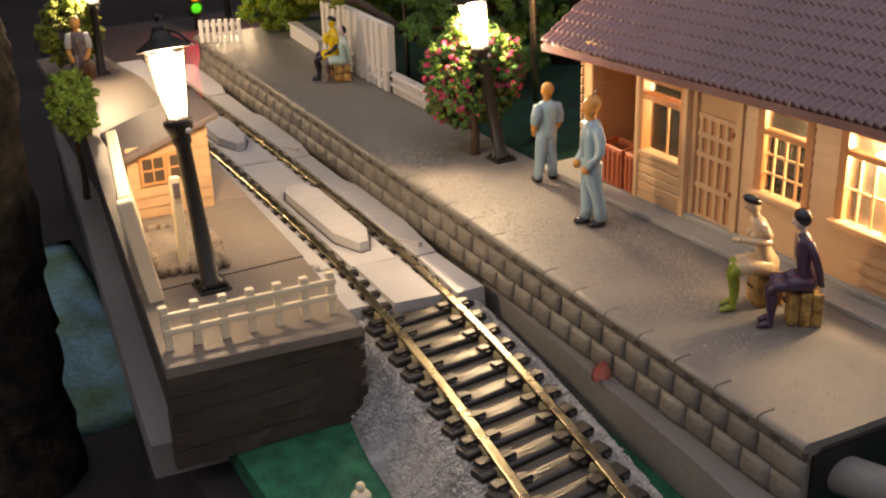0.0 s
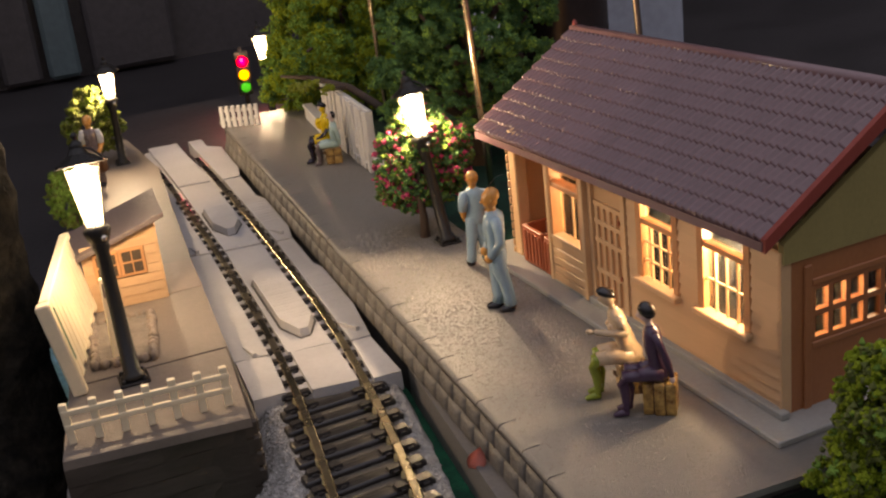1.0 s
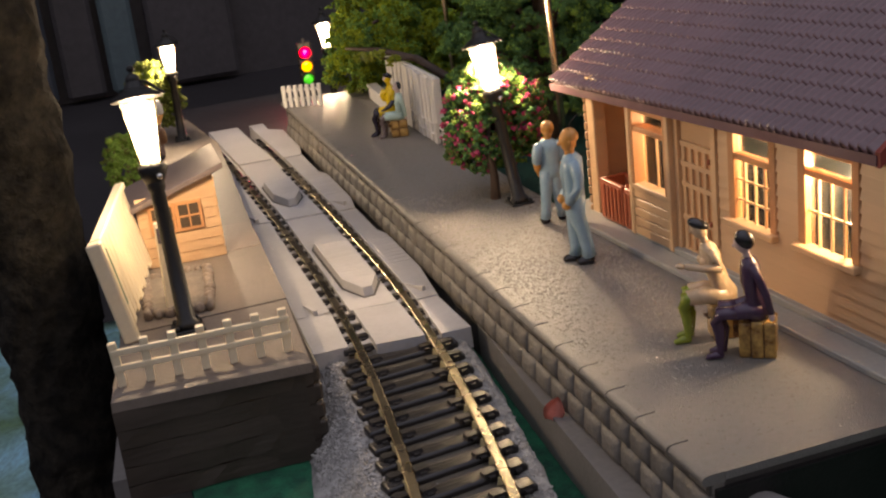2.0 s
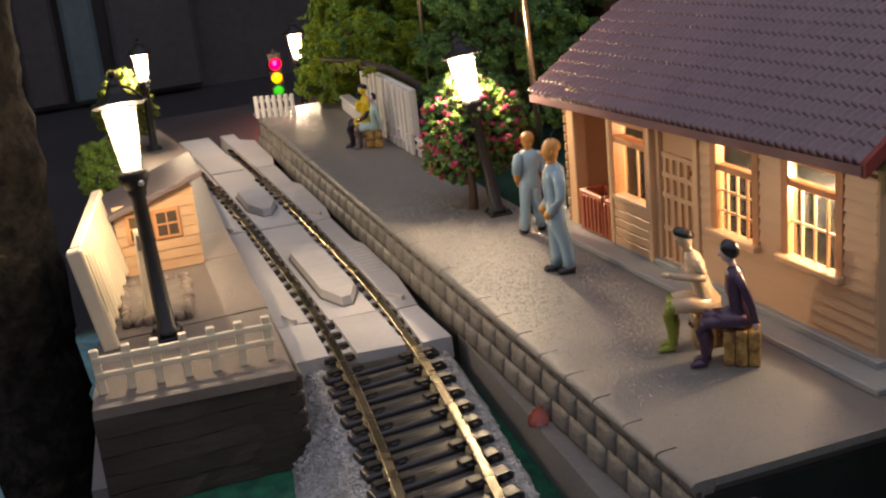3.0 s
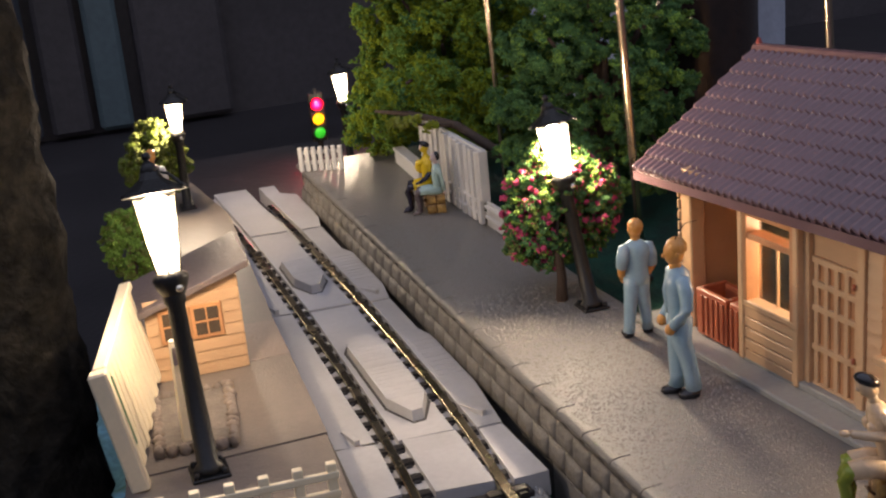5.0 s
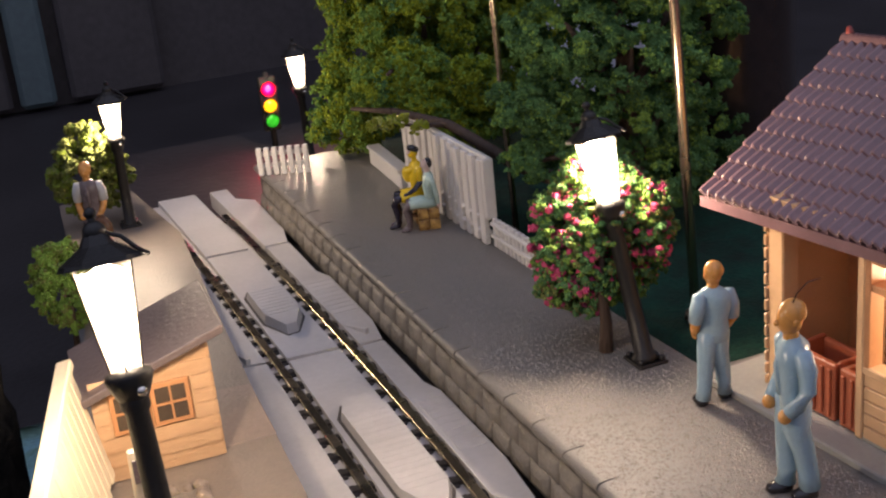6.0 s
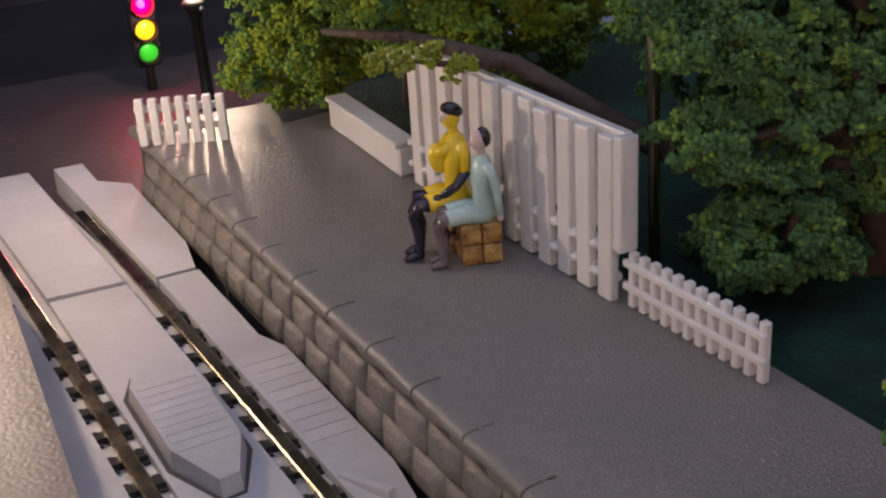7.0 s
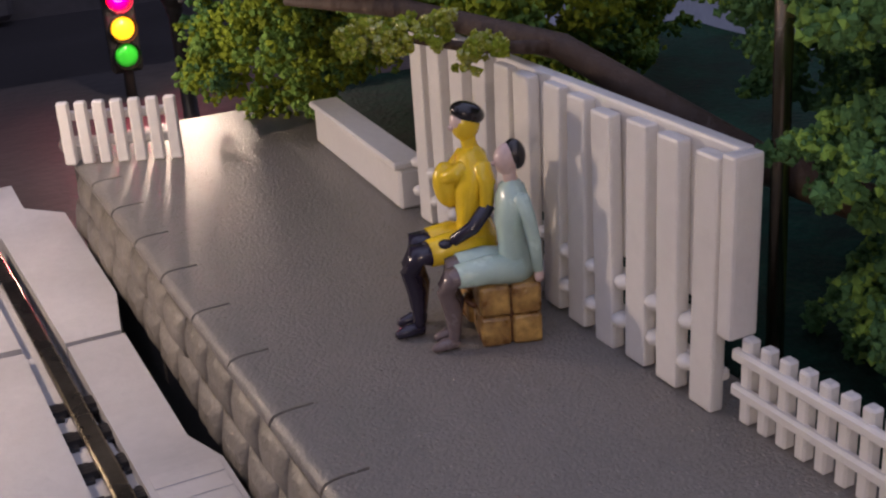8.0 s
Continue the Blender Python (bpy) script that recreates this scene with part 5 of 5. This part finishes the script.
bush_blobs = [((2.2, 3.8, 10.6), (7.4, 5.2, 7.4)), ((-0.6, 3.0, 8.6), (5.0, 4.0, 5.0)), ((5.4, 3.6, 12.0), (4.6, 4.2, 5.0)), ((2.4, 4.6, 15.6), (4.6, 4.2, 3.8))]
bush = tree("flowering_bush", (13.3, 23.0, 0), 18, bush_blobs, 26000, 0.25, [M_LEAF_MID, M_LEAF_OLIVE, M_PINK, M_LEAF_BLUE], [0.22, 0.14, 0.09, 0.55], "round flowering bush with pink blossom on short trunk", 0.62, 21, "bush", 5, 0.85, 1.5)
part("blossom", granules(1500, [(c, tuple(1.0 * q for q in r)) for c, r in bush_blobs], 0.34, 23, [M_PINK], [1.0], 0.45, 0.11), None, bush, "pink blossom tufts")
big_b = [((-12.5, 0, 19), (6, 5, 3.2)), ((-12, -1, 12), (5, 5, 2.8)), ((-10, -2, 5.5), (5, 5, 2.8)), ((-8, 0, 27), (8, 7, 4)), ((-2, -4, 15.5), (7, 5, 3.4)), ((0, -3, 23.5), (9, 7, 3.8)), ((2, -3, 7.5), (8, 6, 3.4)), ((9, 0, 18.5), (6, 6, 3.4)), ((6, 1, 31), (9, 8, 4)), ((-3, 2, 36), (10, 9, 5)), ((12, 2, 10), (6, 6, 3.4)), ((13, 2, 25), (5, 6, 3.2)), ((-4, 3, 2.5), (7, 6, 2.6)), ((-5, 6, 20), (7, 4, 5)), ((4, 6, 13), (8, 4, 5)), ((-5, 14, 17), (5, 4, 3)), ((-1, 16, 11), (5, 4, 3))]
dark = tree("dark_tree", (36.0, 56.0, -1.4), 38, big_b, 125000, 0.21, [M_LEAF_BLUE, M_LEAF_MID], [0.78, 0.22], "broad dark blue-green foam tree behind the fence", 1.9, 31, limbs=15, tuft=1.5, cover=1.15)
bm = bmesh.new()
tube(bm, [(0, 0, 3), (-4, 4, 5), (-12, 9, 9), (-17.5, 18, 13.8), (-23, 24, 15.5), (-28, 28, 16)], [1.3, 1.15, 0.9, 0.7, 0.5, 0.25], 9)
part("limb", bm, M_TRUNK, dark)
bm = bmesh.new()
tube(bm, [(-17.5, 18, 13.8), (-21.7, 19, 14.2), (-27.5, 19, 15.8)], [0.4, 0.28, 0.12], 7)
part("limb", bm, M_TRUNK, dark)
part("twig_leaves", granules(2600, [((-27.3, 19, 15.6), (1.5, 1.2, 0.7)), ((-21.6, 18.8, 13.8), (1.2, 1.0, 0.9)), ((-24.4, 19, 15.4), (1.4, 1.2, 0.7))], 0.15, 91, [M_TIP, M_LEAF_LIME], [0.6, 0.4], 0.6, 1.4), None, dark, "glossy yellow-green leaf tufts on the twig")
big_a = [((-9, -3, 16), (10, 10, 11)), ((-13, 2, 8), (7, 8, 7)), ((0, 0, 24), (14, 12, 12)), ((10, -4, 14), (12, 10, 11)), ((-6, -7, 30), (11, 9, 9)), ((13, 2, 28), (12, 11, 11)), ((4, -9, 8), (9, 7, 6)), ((22, 4, 20), (10, 10, 12)), ((-9, -25, 18), (7, 6, 4.6)), ((-16, -25, 18.6), (4.5, 5, 4.2)), ((-3, -25, 16), (5, 5, 4)), ((-6, -14, 24), (9, 8, 6))]
tree("light_tree", (29.5, 110.0, -1.4), 38, big_a, 115000, 0.25, [M_LEAF_MID, M_LEAF_LIME, M_LEAF_BLUE], [0.38, 0.57, 0.05], "broad light green foam tree near the far lamp", 2.0, 41, limbs=12, tuft=1.9)
tree("shade_tree", (57.0, 76.0, -1.4), 9, [((0, 0, 4), (9, 8, 5)), ((-6, -6, 3.5), (7, 7, 4.5)), ((3, 5, 6), (6, 7, 4))], 20000, 0.34, [M_LEAF_BLUE, M_LEAF_MID], [0.8, 0.2], "low dark green foam thicket behind the station", 1.8, 51)
tree("leafy_shrub", (-35.2, 66.0, -11.4), 20, [((0, 0, 15.9), (3.6, 3.4, 5.6)), ((-0.8, -0.6, 18.7), (2.6, 2.4, 2.8))], 9000, 0.20, [M_LEAF_MID, M_LEAF_OLIVE], [0.7, 0.3], "small green leafy shrub on the side platform", 0.5, 61, "shrub", 3, 0.8, 1.5)
tree("olive_bush", (-27.0, 104.0, -0.5), 12, [((0, 0, 8.4), (5.4, 4.4, 6.6))], 6000, 0.32, [M_LEAF_OLIVE, M_LEAF_YELLOW], [0.7, 0.3], "rounded olive green bush behind the far lamp", 0.6, 71, "bush", 3, 1.0, 1.6)
tree("near_shrub", (26.6, -66.5, -12.6), 24, [((0, 0, 22.5), (5.4, 4.6, 4.4)), ((1.5, 0, 17), (7, 5, 6.0)), ((-2.6, 0, 14.5), (4.6, 4.6, 5.4)), ((-0.5, 0.5, 25.6), (2.8, 3, 2.6)), ((5, 1, 25), (3.2, 3.2, 3))], 16000, 0.30, [M_LEAF_LIME, M_LEAF_OLIVE, M_LEAF_MID], [0.6, 0.28, 0.12], "bright yellow-green foam shrub at the platform's near end", 0.9, 81, "shrub", 4, 1.2, 1.5)

# ---- small things ----
mast = thing("brass_mast", (27.0, 27.5, -1.4), (0, -2.6, 0), "thin brass tube mast behind the flowering bush", "mast")
bm = bmesh.new()
tube(bm, [(0, 0, -0.1), (0, 0, 40), (0, 0, 80)], [0.55, 0.52, 0.5], 12)
part("tube", bm, M_BRASS, mast)
bm = bmesh.new()
tube(bm, [(0, 0, 0), (0, 0, 0.8)], [1.3, 1.1], 12)
part("socket", bm, M_BLACK, mast)
mast3 = thing("brass_mast", (21.5, 61.0, -1.4), (0, -1.5, 0), "thin brass tube mast between the trees", "mast")
bm = bmesh.new()
tube(bm, [(0, 0, -0.1), (0, 0, 40), (0, 0, 80)], [0.42, 0.40, 0.38], 12)
part("tube", bm, M_BRASS, mast3)
bm = bmesh.new()
tube(bm, [(0, 0, 0), (0, 0, 0.8)], [1.0, 0.9], 12)
part("socket", bm, M_BLACK, mast3)
mast2 = thing("brass_mast", (52.0, 20.0, -1.4), (0, -3.5, 0), "thin brass tube mast behind the station roof", "mast")
bm = bmesh.new()
tube(bm, [(0, 0, -0.1), (0, 0, 40), (0, 0, 80)], [0.55, 0.52, 0.5], 12)
part("tube", bm, M_BRASS, mast2)
bm = bmesh.new()
rows = []
for i in range(6):
    t = i / 5
    w = 1.15 * math.sin(math.pi * (0.2 + 0.76 * t))
    rows.append([bm.verts.new((w * k, 0.5 * (1 - abs(k)) + 0.3 * t, 2.5 * t)) for k in (-1, -0.4, 0.4, 1)])
for a, b in zip(rows, rows[1:]):
    for j in range(3):
        bm.faces.new((a[j], a[j + 1], b[j + 1], b[j])).smooth = True
ext = bmesh.ops.solidify(bm, geom=list(bm.faces), thickness=0.18)
single("fallen_petal", bm, M_LEAFRED, (-1.7, -31.0, -7.5), (-14, 22, -22), "salmon red dried petal stuck in the gutter", "petal")
peg = thing("buffer_peg", (6.8, -64.0, -4.5), (90, 0, 24), "rounded grey wooden peg at the platform's end", "peg")
bm = bmesh.new()
tube(bm, [(0, 0, -5), (0, 0, -0.6), (0, 0, 1.0), (0, 0, 1.6)], [1.9, 1.9, 1.75, 1.1], 18)
part("peg_body", bm, M_SLAB, peg)
bm = bmesh.new()
bx(bm, 1.2, 62, PLAT_Y0 - 0.2, PLAT_Y0 + 0.35, -12.5, -1.4)
single("end_panel", bm, M_BLACK, label="dark end face of the platform", category="panel", kind="structure")
bird = thing("white_knob", (-30.5, -31.4, -12.6), label="small cream plastic knob on the green felt", category="knob")
bm = bmesh.new()
ball(bm, (0, 0, 0.7), (1.1, 1.1, 0.8))
ball(bm, (0, 0, 1.9), (0.5, 0.5, 0.6))
part("knob_body", bm, M_CREAM, bird)
M_CLOTH = paint("teal_blue_cloth", (0.42, 0.74, 0.86), 0.7, 0.6, 14, 1.2, 0.6, 1.0, tint=(0.18, 0.30, 0.10))
bm = bmesh.new()
n = 16
grid = [[bm.verts.new((-76 + 52 * i / n, 68 + 92 * j / n, -55.9 + (5.0 + 4.0 * math.sin(i * 1.1) * math.cos(j * 0.8)) * math.sin(math.pi * i / n) * math.sin(math.pi * j / n))) for j in range(n + 1)] for i in range(n + 1)]
for i in range(n):
    for j in range(n):
        bm.faces.new((grid[i][j], grid[i + 1][j], grid[i + 1][j + 1], grid[i][j + 1])).smooth = True
bmesh.ops.solidify(bm, geom=list(bm.faces), thickness=0.4)
single("cloth", bm, M_CLOTH, label="crumpled teal and green cloth lying on the table", category="cloth")
M_BARK = paint("dark_mottled_bark", (0.034, 0.029, 0.021), 0.9, 0.9, 3.5, 1.2, 1.0, 2.0, tint=(0.004, 0.0035, 0.003), spec=0.2)
bm = bmesh.new()
rnd = random.Random(9)
tube(bm, [(0.4 * math.sin(k * 0.9), 0, 3.0 * k) for k in range(50)], [8.0 + 1.2 * math.exp(-k / 3) for k in range(50)], 40)
for v in bm.verts:
    k = 1 + rnd.uniform(-0.07, 0.07) + 0.05 * math.sin(v.co.z * 0.7 + 3 * math.atan2(v.co.y, v.co.x))
    v.co.x, v.co.y = v.co.x * k, v.co.y * k
bark = single("bark_post", bm, M_BARK, (-52.4, 60.0, -56.1), label="dark mottled bark-covered post beside the layout", category="post")
M_JAR = paint("dark_brown_glaze", (0.030, 0.020, 0.018), 0.22, 0.4, 20, 2, 0.1, 2.0)
bm = bmesh.new()
jar = thing("dark_jar", (60.0, 69, -56.1), label="tall dark brown glazed jar behind the station", category="jar")
tube(bm, [(0, 0, 0), (0, 0, 8), (0, 0, 88), (0, 0, 101), (0, 0, 109), (0, 0, 119)], [9, 9.8, 9.6, 9.4, 9.2, 9.0], 28)
part("jar_body", bm, M_JAR, jar)
bm = bmesh.new()
tube(bm, [(0, 0, 119), (0, 0, 120), (0, 0, 124), (0, 0, 125)], [9.2, 9.5, 9.5, 8.6], 28)
part("rim", bm, M_JAR, jar)

# ---- pieces of the platform's edge ----
rnd = random.Random(17)
for z0, z1, length, shift, bev, out in ((-2.15, -0.85, 4.2, 0.0, 0.14, 0.55), (-4.65, -2.1, 4.2, 2.1, 0.32, 0.12), (-7.35, -4.6, 4.2, 0.3, 0.32, -0.10)):
    meshes = []
    for k in range(5):
        # a cushion-faced block: bulging front, sunk edges
        bm = bmesh.new()
        nu, nv = 6, 4
        grid = []
        for i in range(nu + 1):
            u = i / nu
            col = []
            for j in range(nv + 1):
                v = j / nv
                edge = (1 - abs(2 * u - 1) ** 5) * (1 - abs(2 * v - 1) ** 4)
                x = 0.42 * (1 - edge) + 0.16 * v + rnd.uniform(-0.05, 0.05)
                col.append(bm.verts.new((x, 0.03 + (length - 0.06) * u, z0 + (z1 - z0) * v)))
            grid.append(col)
        for i in range(nu):
            for j in range(nv):
                bm.faces.new((grid[i][j], grid[i][j + 1], grid[i + 1][j + 1], grid[i + 1][j])).smooth = True
        rim = [c[0] for c in grid] + grid[-1][1:] + [c[-1] for c in reversed(grid[:-1])] + list(reversed(grid[0][1:-1]))
        back = [bm.verts.new((1.5, v.co.y, v.co.z)) for v in rim]
        for i in range(len(rim)):
            bm.faces.new((rim[i], rim[(i + 1) % len(rim)], back[(i + 1) % len(rim)], back[i]))
        bmesh.ops.recalc_face_normals(bm, faces=list(bm.faces))
        meshes.append(mesh_of("block", bm, M_STONE))
    n = int((PLAT_Y1 - PLAT_Y0) / length) + 1
    for k in range(n):
        y = PLAT_Y0 + 0.2 + k * length - (shift if k else 0)
        if y + length < PLAT_Y1 + 1:
            part("block", rnd.choice(meshes), None, platform, at=(rnd.uniform(-0.05, 0.06) + out, y, rnd.uniform(-0.04, 0.04)))
# coping with a rounded nose
bm = bmesh.new()
prof = [(2.2, -1.0), (0.45, -1.0), (0.12, -0.86), (0.0, -0.58), (0.06, -0.32), (0.24, -0.12), (0.52, -0.03), (0.78, 0.0), (0.95, 0.012), (2.2, 0.012)]
rows = [[bm.verts.new((x, y, z)) for x, z in prof] for y in (0.10, 6.02)]
for j in range(len(prof) - 1):
    bm.faces.new((rows[0][j], rows[0][j + 1], rows[1][j + 1], rows[1][j])).smooth = True
for y in (0.10, 6.02):
    bm.faces.new([bm.verts.new((x, y, z)) for x, z in prof])
bmesh.ops.recalc_face_normals(bm, faces=list(bm.faces))
coping = mesh_of("coping_stone", bm, M_PLATFORM)
for k in range(29):
    y = PLAT_Y0 + 0.1 + 6.12 * k
    part("coping_stone", coping, None, platform, at=(rnd.uniform(-0.03, 0.03), y, rnd.uniform(-0.004, 0.002)))

# loose ballast grains along the near track
rs = np.random.RandomState(4)
N = 14000
yy = rs.uniform(-62, -2, N)
aa = np.where(rs.random_sample(N) < 0.55, rs.uniform(-13.0, -6.6, N), rs.uniform(5.0, 8.6, N))
fill = rs.random_sample(N) < 0.22
aa[fill] = rs.uniform(-6.5, 5.5, fill.sum())
cx = -9.6 - 0.00108 * (yy - 30) ** 2 + aa
cx = np.minimum(cx, -0.6)
zz = np.interp(aa, [-13.6, -10.0, -8.4, 8.0, 9], [-12.5, -9.4, -7.9, -7.95, -8.4])
octa = np.array([(1, 0, 0), (-1, 0, 0), (0, 1, 0), (0, -1, 0), (0, 0, 1), (0, 0, -1)], float)
tri = np.array([(0, 2, 4), (2, 1, 4), (1, 3, 4), (3, 0, 4), (2, 0, 5), (1, 2, 5), (3, 1, 5), (0, 3, 5)])
rot, _ = np.linalg.qr(rs.normal(size=(N, 3, 3)))
v = np.einsum("nij,kj->nki", rot, octa) * rs.uniform(0.12, 0.30, (N, 1, 1)) * rs.uniform(0.7, 1.2, (N, 6, 1))
v = (v + np.stack([cx, yy, zz + 0.08], 1)[:, None]).reshape(-1, 3) * MM
me = bpy.data.meshes.new("ballast_grains")
me.from_pydata(v.tolist(), [], (tri[None] + 6 * np.arange(N)[:, None, None]).reshape(-1, 3).tolist())
me.materials.append(M_GRAIN)
tagged(new("ballast_grains", me), "grey loose ballast grains beside the sleepers", "ballast", kind="stuff")

# glinting grit on the platform's deck
M_GRIT = paint("glassy_grit", (0.27, 0.24, 0.21), 0.14, 0.3, 1.0, 0.3, 0.0, 0.3, spec=0.9)
N = 30000
cx, cy = rs.uniform(1.0, 18.5, N), rs.uniform(-58.0, 104.0, N)
keep = rs.random_sample(N) < np.exp(-((cy - 4.0) / np.where(cy > 4, 34.0, 33.0)) ** 2) + np.where(cy > 4, 0.16, 0.05)
cx, cy = cx[keep], cy[keep]
N = len(cx)
ring = np.array([(math.cos(k), math.sin(k), 0.0) for k in (math.pi / 3 * j for j in range(6))])
dome = np.concatenate([ring, ring * 0.55 + (0, 0, 0.30), [(0, 0, 0.40)]])
tri = np.array([q for j in range(6) for q in ((j, (j + 1) % 6, 6 + (j + 1) % 6), (j, 6 + (j + 1) % 6, 6 + j), (6 + j, 6 + (j + 1) % 6, 12))])
size = rs.uniform(0.07, 0.18, (N, 1, 1)) * np.where(cy > 30, 0.6, 1.0)[:, None, None]
v = dome[None] * size * rs.uniform(0.8, 1.2, (N, 13, 1)) * np.where(rs.random_sample((N, 1, 3)) < 0.5, 1.0, 0.8)
v = (v + np.stack([cx, cy, np.full(N, 0.004)], 1)[:, None]).reshape(-1, 3) * MM
me = bpy.data.meshes.new("platform_grit")
me.from_pydata(v.tolist(), [], (tri[None] + 13 * np.arange(N)[:, None, None]).reshape(-1, 3).tolist())
me.polygons.foreach_set("use_smooth", np.ones(N * 18, dtype=bool))
me.materials.append(M_GRIT)
tagged(new("platform_grit", me), "fine glinting grit on the platform surface", "grit", kind="stuff")
